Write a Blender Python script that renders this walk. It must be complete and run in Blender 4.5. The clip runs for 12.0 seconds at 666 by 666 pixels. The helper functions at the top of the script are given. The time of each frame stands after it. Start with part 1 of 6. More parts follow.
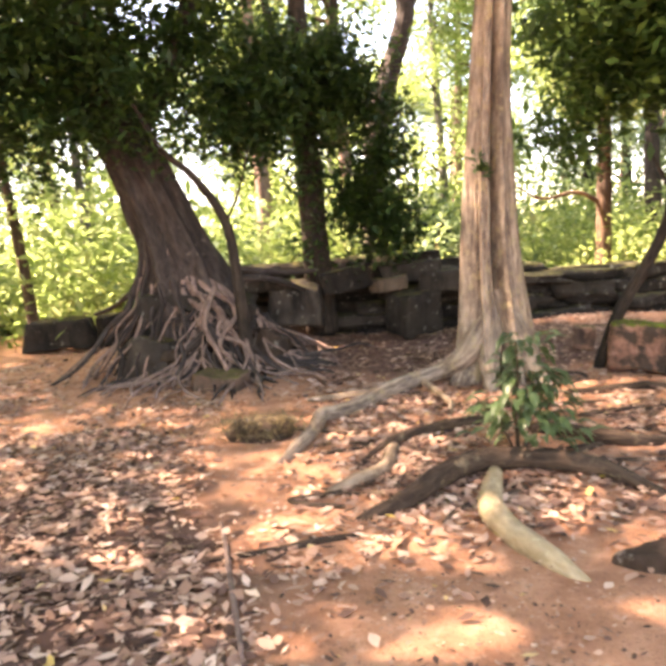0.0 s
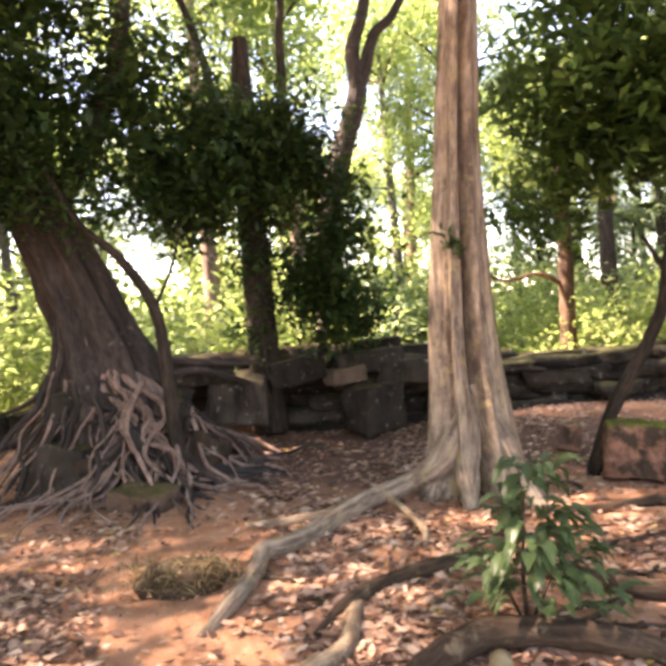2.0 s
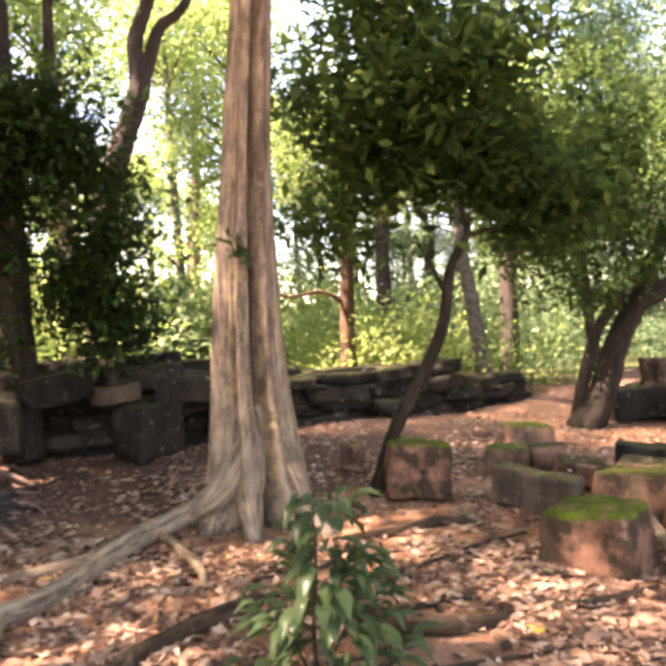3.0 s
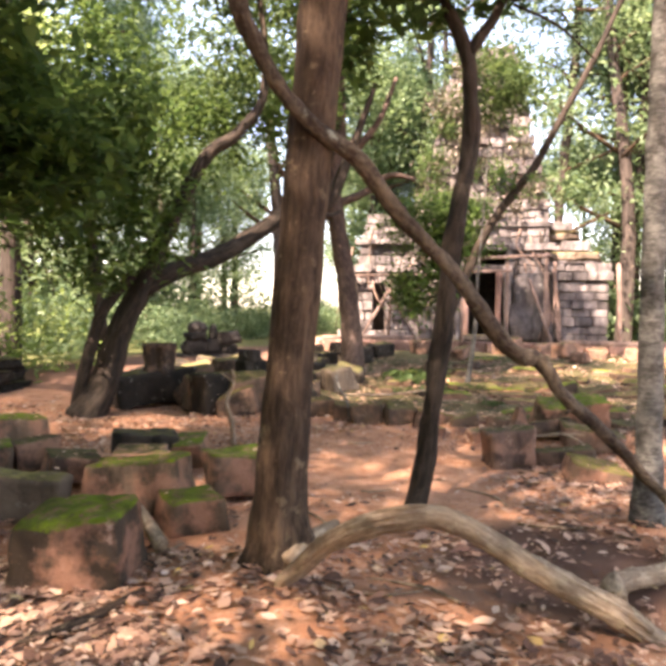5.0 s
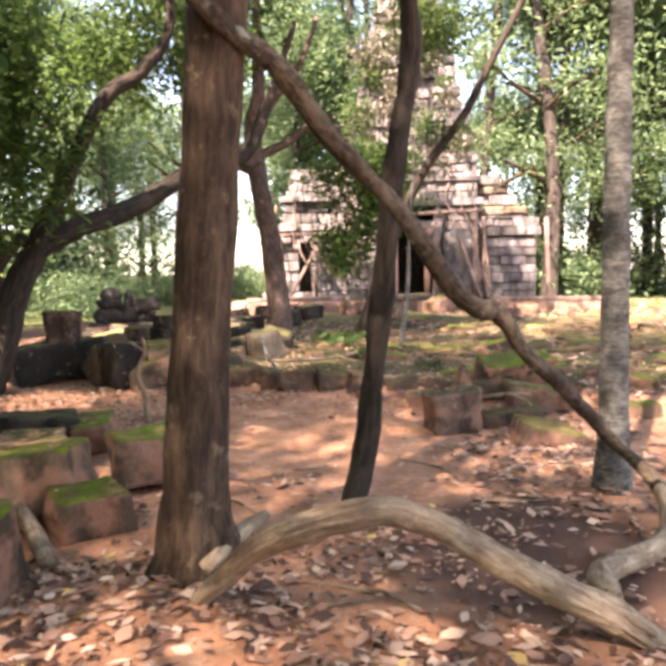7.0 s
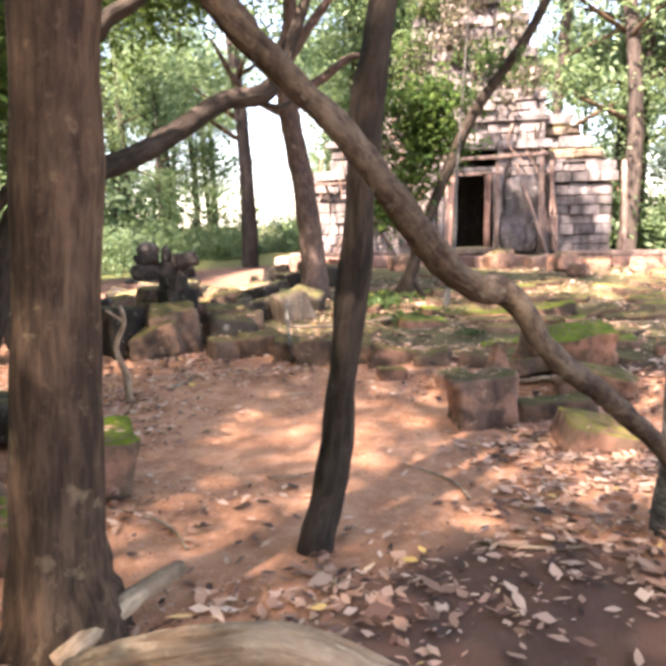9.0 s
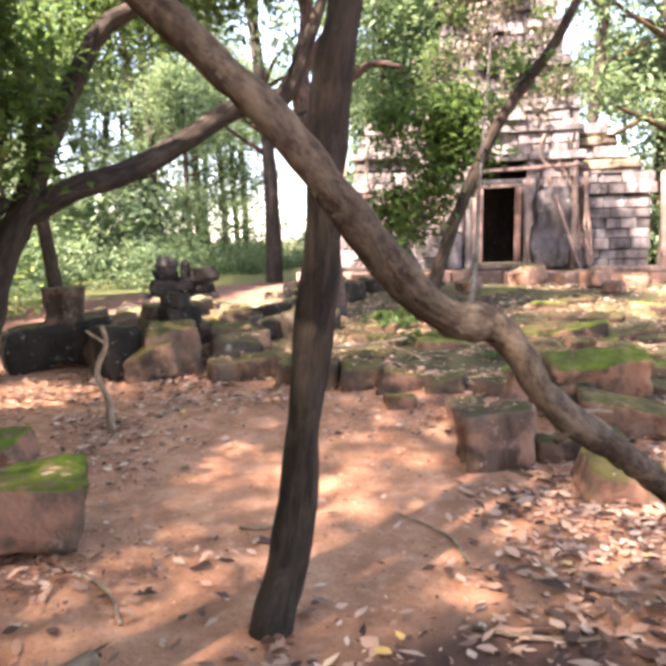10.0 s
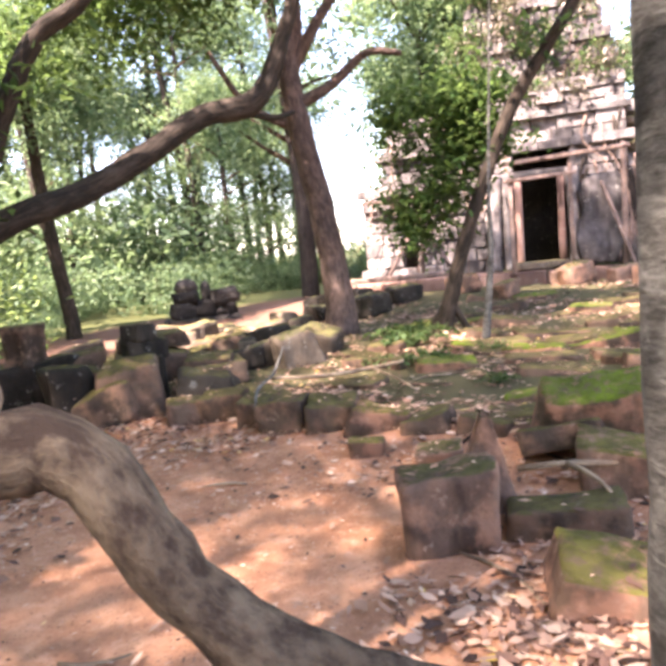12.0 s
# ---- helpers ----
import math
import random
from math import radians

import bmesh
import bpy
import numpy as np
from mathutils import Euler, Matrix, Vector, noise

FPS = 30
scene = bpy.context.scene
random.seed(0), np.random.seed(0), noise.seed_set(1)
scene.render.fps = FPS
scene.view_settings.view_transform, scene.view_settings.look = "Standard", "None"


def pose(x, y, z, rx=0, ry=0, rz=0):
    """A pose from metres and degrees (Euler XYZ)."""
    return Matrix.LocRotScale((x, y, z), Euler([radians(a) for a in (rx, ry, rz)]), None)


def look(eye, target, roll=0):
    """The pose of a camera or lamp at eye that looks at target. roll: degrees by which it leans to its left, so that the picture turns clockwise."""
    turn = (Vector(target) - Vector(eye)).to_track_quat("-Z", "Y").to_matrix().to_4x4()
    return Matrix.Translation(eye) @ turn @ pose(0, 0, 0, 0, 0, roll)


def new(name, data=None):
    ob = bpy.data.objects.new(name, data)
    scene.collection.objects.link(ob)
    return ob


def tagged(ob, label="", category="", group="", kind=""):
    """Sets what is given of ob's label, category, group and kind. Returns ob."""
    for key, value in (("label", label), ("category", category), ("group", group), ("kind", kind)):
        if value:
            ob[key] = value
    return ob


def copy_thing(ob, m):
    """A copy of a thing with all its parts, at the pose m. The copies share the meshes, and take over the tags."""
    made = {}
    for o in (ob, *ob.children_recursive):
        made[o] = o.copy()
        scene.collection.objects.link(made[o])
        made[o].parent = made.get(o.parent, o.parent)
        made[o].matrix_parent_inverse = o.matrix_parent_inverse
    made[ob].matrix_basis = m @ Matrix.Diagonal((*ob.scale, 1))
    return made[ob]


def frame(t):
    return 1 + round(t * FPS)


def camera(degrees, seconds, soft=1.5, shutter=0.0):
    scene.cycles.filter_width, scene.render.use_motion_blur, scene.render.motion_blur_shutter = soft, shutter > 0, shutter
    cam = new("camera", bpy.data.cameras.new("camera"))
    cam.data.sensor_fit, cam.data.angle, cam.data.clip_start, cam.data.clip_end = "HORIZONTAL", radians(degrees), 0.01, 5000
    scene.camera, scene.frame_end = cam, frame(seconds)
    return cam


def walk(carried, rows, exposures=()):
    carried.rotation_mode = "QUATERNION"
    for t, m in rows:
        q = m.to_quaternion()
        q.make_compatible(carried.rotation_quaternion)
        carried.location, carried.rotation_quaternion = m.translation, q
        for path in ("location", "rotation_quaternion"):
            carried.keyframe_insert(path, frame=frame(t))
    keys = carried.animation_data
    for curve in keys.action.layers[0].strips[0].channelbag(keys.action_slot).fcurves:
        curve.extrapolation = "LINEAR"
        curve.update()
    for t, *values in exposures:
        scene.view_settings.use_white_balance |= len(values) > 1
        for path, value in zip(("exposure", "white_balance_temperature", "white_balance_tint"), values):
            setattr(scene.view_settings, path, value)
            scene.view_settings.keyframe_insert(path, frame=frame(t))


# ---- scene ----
cam = camera(52.6, 12.0, soft=4.2)
METRES, EYE, TILT, LEAN, TURN = 6.8, 1.5, 0.0, 0.0, 0.0
ROWS = [
    (0.0, 0.0, 0.0, 0.0, -0.46, -7.54, 3.49),
    (0.5, 0.008, 0.0452, 0.0079, 2.79, -5.43, 3.17),
    (1.0, -0.0006, 0.0883, 0.0101, 2.8, -3.14, 3.08),
    (1.5, -0.0019, 0.1281, 0.013, -0.1, -1.7, 3.5),
    (2.0, 0.0138, 0.1722, 0.009, -4.27, -0.91, 3.72),
    (2.5, 0.0272, 0.2074, 0.0109, -12.32, -0.47, 3.05),
    (3.0, 0.0289, 0.2472, 0.0091, -22.66, -0.62, 2.13),
    (3.5, 0.036, 0.2697, 0.0088, -34.94, -1.33, 1.79),
    (5.5, 0.1333, 0.3265, -0.0065, -67.17, -1.77, -1.1),
    (6.0, 0.1416, 0.3473, -0.0046, -69.74, -1.73, -0.7),
    (6.5, 0.1649, 0.3537, -0.0118, -69.91, -3.32, 0.13),
    (7.0, 0.2159, 0.3568, -0.0172, -68.49, -5.19, 0.73),
    (9.0, 0.4037, 0.3471, -0.012, -62.5, -9.24, 1.08),
    (9.5, 0.4432, 0.342, -0.015, -61.75, -9.15, 0.97),
    (10.0, 0.4949, 0.3473, -0.0127, -59.52, -8.01, 1.09),
    (10.5, 0.5477, 0.3331, -0.0176, -55.28, -7.52, 1.43),
    (11.0, 0.5975, 0.3165, -0.0122, -52.07, -6.95, 2.17),
    (11.5, 0.6549, 0.316, -0.0157, -52.3, -7.06, 3.59),
    (12.0, 0.7091, 0.3102, -0.0153, -53.62, -6.98, 5.16),
]
walk(cam, [(t, pose(0, 0, EYE, TILT, LEAN, TURN) @ pose(METRES * x, METRES * y, METRES * z, 90 + pitch, roll, yaw)) for t, x, y, z, yaw, pitch, roll in ROWS],
     exposures=[(0.0, 3.88, 8500, 33), (1.0, 3.65, 8500, 32), (2.0, 3.55, 8100, 33), (3.5, 3.38, 8200, 33), (5.5, 2.95, 7700, 29), (7.0, 3.1, 7500, 29), (9.0, 3.38, 7300, 29), (12.0, 3.38, 7000, 31)])
SKY, SUN = 0.135, 5.0
# Trees added out of view to shade the clearings: place, height, spread, leaves.
SHADE_CANOPY = [((-8.0, 1.5), 9.0, 4.2, 8500), ((-8.0, 6.2), 9.4, 4.0, 8000), ((-5.0, -1.5), 9.2, 4.0, 11000), ((-4.6, 3.6), 9.0, 3.8, 16000), ((-9.5, 10.0), 9.5, 4.2, 16000), ((-2.6, 2.6), 9.6, 3.4, 13000), ((0.2, -2.6), 9.2, 3.6, 20000),
          ((-12.5, 4.0), 10.0, 4.0, 12000), ((3.8, -3.0), 9.4, 3.6, 20000)]
# ---- light ----
SUN_FROM = Vector((-0.62, 0.10, 0.78)).normalized()
world = bpy.data.worlds.new("sky")
scene.world = world
world.use_nodes = True
sky = world.node_tree.nodes.new("ShaderNodeTexSky")
sky.sky_type, sky.sun_disc = "NISHITA", False
sky.sun_elevation = math.asin(SUN_FROM.z)
sky.sun_rotation = math.atan2(SUN_FROM.x, SUN_FROM.y)
world.node_tree.links.new(sky.outputs[0], world.node_tree.nodes["Background"].inputs[0])
world.node_tree.nodes["Background"].inputs[1].default_value = SKY
lamp = bpy.data.lights.new("sun", "SUN")
lamp.energy, lamp.angle, lamp.color = SUN, radians(1.0), (1.0, 0.94, 0.84)
new("sun", lamp).matrix_world = look(SUN_FROM * 60, (0, 0, 0))


# ---- materials ----
def material(name, rough=0.8):
    m = bpy.data.materials.new(name)
    m.use_nodes = True
    t = m.node_tree
    b = t.nodes["Principled BSDF"]
    b.inputs["Roughness"].default_value = rough
    b.inputs["Specular IOR Level"].default_value = 0.2
    return m, t, b


def node(t, kind, **values):
    n = t.nodes.new("ShaderNode" + kind)
    for key, value in values.items():
        n.inputs[key.replace("_", " ")].default_value = value
    return n


def coords(t, scale=(1, 1, 1), source="Object"):
    c = t.nodes.new("ShaderNodeTexCoord")
    m = node(t, "Mapping", Scale=scale)
    t.links.new(c.outputs[source], m.inputs[0])
    return m.outputs[0]


def noise_tex(t, vec, scale, detail=4.0, rough=0.6):
    n = node(t, "TexNoise", Scale=scale, Detail=detail, Roughness=rough)
    t.links.new(vec, n.inputs["Vector"])
    return n.outputs["Fac"]


def ramp(t, fac, stops):
    r = t.nodes.new("ShaderNodeValToRGB")
    els = r.color_ramp.elements
    while len(els) < len(stops):
        els.new(0.5)
    for e, (p, c) in zip(els, stops):
        e.position, e.color = p, (*c, 1) if len(c) == 3 else c
    t.links.new(fac, r.inputs[0])
    return r.outputs[0]


def mix(t, fac, a, b, mode="MIX"):
    n = t.nodes.new("ShaderNodeMix")
    n.data_type, n.blend_type = "RGBA", mode
    for socket, v in ((n.inputs[0], fac), (n.inputs[6], a), (n.inputs[7], b)):
        if isinstance(v, (int, float)):
            socket.default_value = v
        elif isinstance(v, tuple):
            socket.default_value = (*v, 1)
        else:
            t.links.new(v, socket)
    return n.outputs[2]


def calc(t, op, a, b=0.0):
    n = t.nodes.new("ShaderNodeMath")
    n.operation = op
    n.use_clamp = True
    for socket, v in ((n.inputs[0], a), (n.inputs[1], b)):
        if isinstance(v, (int, float)):
            socket.default_value = v
        else:
            t.links.new(v, socket)
    return n.outputs[0]


def bump(t, b, height, strength=0.5, distance=0.02):
    n = node(t, "Bump", Strength=strength, Distance=distance)
    t.links.new(height, n.inputs["Height"])
    t.links.new(n.outputs[0], b.inputs["Normal"])


def random_of(t, island=False):
    if island:
        return t.nodes.new("ShaderNodeNewGeometry").outputs["Random Per Island"]
    return t.nodes.new("ShaderNodeObjectInfo").outputs["Random"]


def up_of(t):
    g = t.nodes.new("ShaderNodeNewGeometry")
    s = t.nodes.new("ShaderNodeSeparateXYZ")
    t.links.new(g.outputs["Normal"], s.inputs[0])
    return s.outputs[2]


def bark(name, dark, light, blotch=None, grain=9.0, stretch=0.18, depth=0.5, blotch_at=0.6):
    m, t, b = material(name, 0.85)
    a = t.nodes.new("ShaderNodeAttribute")
    a.attribute_name = "along"
    m2 = node(t, "Mapping", Scale=(1, 1, stretch))
    t.links.new(a.outputs["Vector"], m2.inputs[0])
    v = m2.outputs[0]
    fine = noise_tex(t, v, grain * 4, 7, 0.65)
    ridge = noise_tex(t, v, grain * 1.4, 4)
    broad = noise_tex(t, coords(t), 3.0, 5)
    c = ramp(t, calc(t, "ADD", calc(t, "MULTIPLY", fine, 0.55), calc(t, "MULTIPLY", ridge, 0.45)), [(0.42, dark), (0.58, light)])
    c = mix(t, ramp(t, broad, [(0.35, (0, 0, 0)), (0.75, (0.8, 0.8, 0.8))]), c, tuple(0.6 * x for x in dark))
    spots = ramp(t, noise_tex(t, coords(t), 26, 3, 0.5), [(0.62, (0, 0, 0)), (0.7, (1, 1, 1))])
    c = mix(t, calc(t, "MULTIPLY", spots, 0.22), c, tuple(min(0.6, 1.5 * x) for x in light))
    if blotch:
        patch = ramp(t, noise_tex(t, coords(t), 7, 5), [(blotch_at, (0, 0, 0)), (blotch_at + 0.08, (1, 1, 1))])
        c = mix(t, calc(t, "MULTIPLY", patch, 0.75), c, blotch)
    t.links.new(c, b.inputs["Base Color"])
    bump(t, b, calc(t, "ADD", calc(t, "MULTIPLY", fine, 0.5), calc(t, "MULTIPLY", ridge, 0.5)), min(1.0, depth * 1.4), 0.035)
    return m


def stone(name, low, high, moss_amount=0.5, moss=((0.03, 0.036, 0.012), (0.115, 0.105, 0.03)), dust=None):
    m, t, b = material(name, 0.9)
    v = t.nodes.new("ShaderNodeNewGeometry").outputs["Position"]
    tall = node(t, "Mapping", Scale=(5, 5, 0.9))
    t.links.new(v, tall.inputs[0])
    r = random_of(t)
    grain = noise_tex(t, v, 22, 7, 0.7)
    broad = noise_tex(t, v, 3.0, 5)
    c = ramp(t, broad, [(0.3, low), (0.7, high)])
    c = mix(t, calc(t, "MULTIPLY", grain, 0.55), c, tuple(x * 0.4 for x in low))
    c = mix(t, 0.8, c, ramp(t, r, [(0.0, (0.22, 0.22, 0.22)), (0.35, (0.65, 0.64, 0.62)), (0.8, (1.0, 0.98, 0.96)), (1.0, (1.45, 1.4, 1.35))]), "MULTIPLY")
    streak = ramp(t, noise_tex(t, tall.outputs[0], 1.0, 5, 0.6), [(0.5, (0, 0, 0)), (0.66, (1, 1, 1))])
    c = mix(t, calc(t, "MULTIPLY", streak, 0.75), c, tuple(x * 0.3 for x in low))
    lichen = ramp(t, noise_tex(t, v, 9, 6, 0.7), [(0.6, (0, 0, 0)), (0.68, (1, 1, 1))])
    c = mix(t, calc(t, "MULTIPLY", lichen, 0.5), c, (0.42, 0.40, 0.34))
    if dust:
        c = mix(t, calc(t, "MULTIPLY", ramp(t, noise_tex(t, v, 4.5, 4), [(0.45, (0, 0, 0)), (0.6, (1, 1, 1))]), 0.75), c, dust)
    if moss_amount:
        up = up_of(t)
        n = noise_tex(t, v, 5.5, 6, 0.65)
        grown = calc(t, "ADD", calc(t, "MULTIPLY", up, 0.6), calc(t, "MULTIPLY", n, 0.5))
        k = ramp(t, grown, [(1.0 - 0.5 * moss_amount, (0, 0, 0)), (min(1.0, 1.08 - 0.5 * moss_amount), (1, 1, 1))])
        green = ramp(t, noise_tex(t, v, 6, 7, 0.7), [(0.35, moss[0]), (0.62, moss[1])])
        worn = ramp(t, noise_tex(t, v, 13, 6, 0.7), [(0.38, (0.1, 0.1, 0.1)), (0.52, (1, 1, 1))])
        green = mix(t, ramp(t, noise_tex(t, v, 2.2, 4), [(0.4, (0, 0, 0)), (0.62, (0.45, 0.45, 0.45))]), green, (0.075, 0.06, 0.022))
        c = mix(t, calc(t, "MULTIPLY", k, worn), c, green)
    t.links.new(c, b.inputs["Base Color"])
    bump(t, b, calc(t, "ADD", calc(t, "MULTIPLY", grain, 0.6), calc(t, "MULTIPLY", broad, 0.4)), 0.9, 0.05)
    return m


def foliage(name, stops, thin=0.45, rough=0.55):
    m, t, b = material(name, rough)
    c = ramp(t, random_of(t, True), stops)
    t.links.new(c, b.inputs["Base Color"])
    tr = t.nodes.new("ShaderNodeBsdfTranslucent")
    lit = mix(t, 0.3, c, (0.27, 0.37, 0.12))
    t.links.new(lit, tr.inputs[0])
    mx = t.nodes.new("ShaderNodeMixShader")
    mx.inputs[0].default_value = thin
    out = t.nodes["Material Output"]
    t.links.new(b.outputs[0], mx.inputs[1])
    t.links.new(tr.outputs[0], mx.inputs[2])
    t.links.new(mx.outputs[0], out.inputs[0])
    return m


def earth_material():
    m, t, b = material("red_earth", 0.95)
    v = coords(t)
    fine = noise_tex(t, v, 45, 6, 0.7)
    mid = noise_tex(t, v, 4.0, 6, 0.65)
    broad = noise_tex(t, v, 0.9, 4)
    c = ramp(t, mid, [(0.32, (0.33, 0.148, 0.08)), (0.5, (0.52, 0.262, 0.148)), (0.68, (0.68, 0.39, 0.24))])
    c = mix(t, calc(t, "MULTIPLY", broad, 0.45), c, (0.5, 0.25, 0.14))
    c = mix(t, calc(t, "MULTIPLY", fine, 0.4), c, (0.24, 0.115, 0.066))
    speck = ramp(t, noise_tex(t, v, 60, 3, 0.6), [(0.58, (0, 0, 0)), (0.66, (1, 1, 1))])
    c = mix(t, calc(t, "MULTIPLY", speck, 0.5), c, (0.12, 0.065, 0.045))
    pale = ramp(t, noise_tex(t, v, 16, 5, 0.65), [(0.56, (0, 0, 0)), (0.7, (1, 1, 1))])
    c = mix(t, calc(t, "MULTIPLY", pale, 0.5), c, (0.62, 0.38, 0.26))
    for name, colour in (("soil_shade", (0.085, 0.05, 0.038)), ("mossy", (0.082, 0.08, 0.034)), ("grassy", (0.075, 0.095, 0.03))):
        a = t.nodes.new("ShaderNodeAttribute")
        a.attribute_name = name
        k = calc(t, "ADD", calc(t, "MULTIPLY", a.outputs["Fac"], 1.25), calc(t, "MULTIPLY", mid, 0.7))
        k = ramp(t, k, [(0.62, (0, 0, 0)), (0.98, (1, 1, 1))])
        c = mix(t, calc(t, "MULTIPLY", k, 0.85), c, colour)
    t.links.new(c, b.inputs["Base Color"])
    bump(t, b, calc(t, "ADD", calc(t, "MULTIPLY", fine, 0.5), calc(t, "MULTIPLY", mid, 0.5)), 0.8, 0.04)
    return m


EARTH = earth_material()
ROTTEN_WOOD = stone("rotten_wood", (0.075, 0.048, 0.033), (0.2, 0.135, 0.092), 0.0)
SOIL_LUMP = stone("soil_lump", (0.05, 0.035, 0.024), (0.14, 0.092, 0.06), 0.0)
STONE = stone("mossy_stone", (0.15, 0.095, 0.07), (0.31, 0.2, 0.145), 0.5, dust=(0.36, 0.19, 0.12))
OLIVE_STONE = stone("olive_stone", (0.13, 0.085, 0.06), (0.25, 0.16, 0.11), 0.92, moss=((0.06, 0.058, 0.012), (0.17, 0.155, 0.03)), dust=(0.33, 0.17, 0.11))
GREEN_STONE = stone("green_stone", (0.12, 0.09, 0.06), (0.24, 0.16, 0.11), 0.95, moss=((0.05, 0.078, 0.006), (0.15, 0.212, 0.012)), dust=(0.36, 0.18, 0.115))
# Dark stone, its base lowered further to deepen the shade in wall crevices.
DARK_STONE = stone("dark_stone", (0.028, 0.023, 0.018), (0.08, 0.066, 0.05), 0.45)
MOSS_STONE = stone("olive_mossy_stone", (0.085, 0.06, 0.043), (0.18, 0.125, 0.088), 0.78, moss=((0.045, 0.042, 0.014), (0.15, 0.13, 0.04)), dust=(0.18, 0.105, 0.068))
PALE_STONE = stone("pale_stone", (0.13, 0.1, 0.075), (0.28, 0.215, 0.155), 0.6, moss=((0.09, 0.088, 0.03), (0.23, 0.21, 0.08)))
TEMPLE = stone("temple_sandstone", (0.085, 0.075, 0.073), (0.38, 0.34, 0.325), 0.3)
# Darkened copy of the stone: tree shade on the guardian is in its colour.
SHADED_STONE = stone("shaded_stone", (0.03, 0.028, 0.026), (0.085, 0.075, 0.068), 0.1)
LATERITE = stone("temple_laterite", (0.30, 0.17, 0.13), (0.46, 0.30, 0.24), 0.25)
# Stone darkened so openings look shaded inside.
SHADOW_CORE = stone("temple_shade_core", (0.08, 0.07, 0.065), (0.14, 0.12, 0.11), 0.0)
BARK_PALE = bark("pale_bark", (0.13, 0.095, 0.07), (0.46, 0.355, 0.25), (0.3, 0.235, 0.13), 8, 0.14, 0.9, 0.56)
BARK_ROOT = bark("root_bark", (0.2, 0.135, 0.085), (0.5, 0.38, 0.255), (0.24, 0.165, 0.105), 9, 0.25, 1.0, 0.55)
BARE_ROOT = bark("bare_root", (0.36, 0.27, 0.15), (0.55, 0.43, 0.26), (0.3, 0.2, 0.12), 8, 0.4, 0.4, 0.66)
BARK_FIG = bark("fig_bark", (0.03, 0.024, 0.02), (0.085, 0.066, 0.054), (0.17, 0.13, 0.105), 8, 0.12, 0.7, 0.64)
# Bark set extra dark, so trunks that catch sun still look shaded.
BARK_DARK = bark("dark_bark", (0.018, 0.014, 0.01), (0.063, 0.047, 0.034), None, 9, 0.2, 0.8)
BARK_BROWN = bark("brown_bark", (0.036, 0.023, 0.015), (0.12, 0.078, 0.048), (0.19, 0.14, 0.085), 8, 0.2, 0.9, 0.6)
BARK_LIANA = bark("liana_bark", (0.045, 0.03, 0.021), (0.155, 0.119, 0.08), (0.33, 0.34, 0.26), 9, 0.6, 1.0, 0.61)
BARK_GREY = bark("grey_bark", (0.07, 0.068, 0.06), (0.2, 0.194, 0.172), (0.045, 0.04, 0.034), 5, 3.0, 0.6, 0.55)
BARK_PINK = bark("pink_bark", (0.16, 0.105, 0.08), (0.36, 0.245, 0.19), (0.12, 0.09, 0.07), 6, 0.5, 0.4, 0.6)
BARK_RED = bark("red_bark", (0.06, 0.042, 0.034), (0.16, 0.11, 0.088), (0.30, 0.195, 0.15), 6, 0.4, 0.7, 0.62)
TIMBER = stone("weathered_timber", (0.16, 0.11, 0.09), (0.36, 0.26, 0.215), 0.0)
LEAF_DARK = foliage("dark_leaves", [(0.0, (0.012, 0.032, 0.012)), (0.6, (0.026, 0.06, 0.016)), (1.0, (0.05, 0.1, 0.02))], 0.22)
LEAF_DEEP = foliage("deep_green_leaves", [(0.0, (0.018, 0.042, 0.014)), (0.6, (0.048, 0.108, 0.024)), (1.0, (0.12, 0.2, 0.045))], 0.45)
LEAF_MID = foliage("green_leaves", [(0.0, (0.015, 0.034, 0.012)), (0.6, (0.045, 0.09, 0.028)), (1.0, (0.12, 0.18, 0.06))], 0.4)
# Brighter leaf copies: sunlight is put into LEAF_SUN, distance haze into LEAF_PALE.
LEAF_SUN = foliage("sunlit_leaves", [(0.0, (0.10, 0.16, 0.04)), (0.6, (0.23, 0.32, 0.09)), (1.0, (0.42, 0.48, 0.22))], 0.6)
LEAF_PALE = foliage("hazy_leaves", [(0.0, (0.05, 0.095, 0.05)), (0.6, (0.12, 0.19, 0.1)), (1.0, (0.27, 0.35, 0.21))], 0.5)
DRY_LEAF = foliage("withered_leaves", [(0.0, (0.05, 0.04, 0.034)), (0.6, (0.15, 0.12, 0.1)), (1.0, (0.3, 0.25, 0.21))], 0.25, 0.7)
LEAF_BIG = foliage("seedling_leaves", [(0.0, (0.02, 0.045, 0.018)), (0.5, (0.05, 0.09, 0.035)), (0.85, (0.13, 0.18, 0.075)), (1.0, (0.28, 0.32, 0.15))], 0.25, 0.32)
DRY_GRASS = foliage("dry_grass", [(0.0, (0.05, 0.035, 0.02)), (0.6, (0.14, 0.10, 0.05)), (1.0, (0.26, 0.2, 0.1))], 0.2, 0.8)
LITTER = foliage("fallen_leaves", [(0.0, (0.05, 0.028, 0.021)), (0.25, (0.16, 0.085, 0.06)), (0.5, (0.39, 0.22, 0.145)), (0.8, (0.53, 0.34, 0.235)), (0.985, (0.68, 0.49, 0.36)), (1.0, (0.66, 0.43, 0.08))], 0.1, 0.65)


# ---- builders ----
rng = np.random.default_rng(7)


def mesh_of(name, verts, faces, mat, smooth=True):
    me = bpy.data.meshes.new(name)
    me.from_pydata([tuple(v) for v in verts], [], faces)
    me.materials.append(mat)
    if smooth:
        me.polygons.foreach_set("use_smooth", [True] * len(me.polygons))
    me.update()
    return me


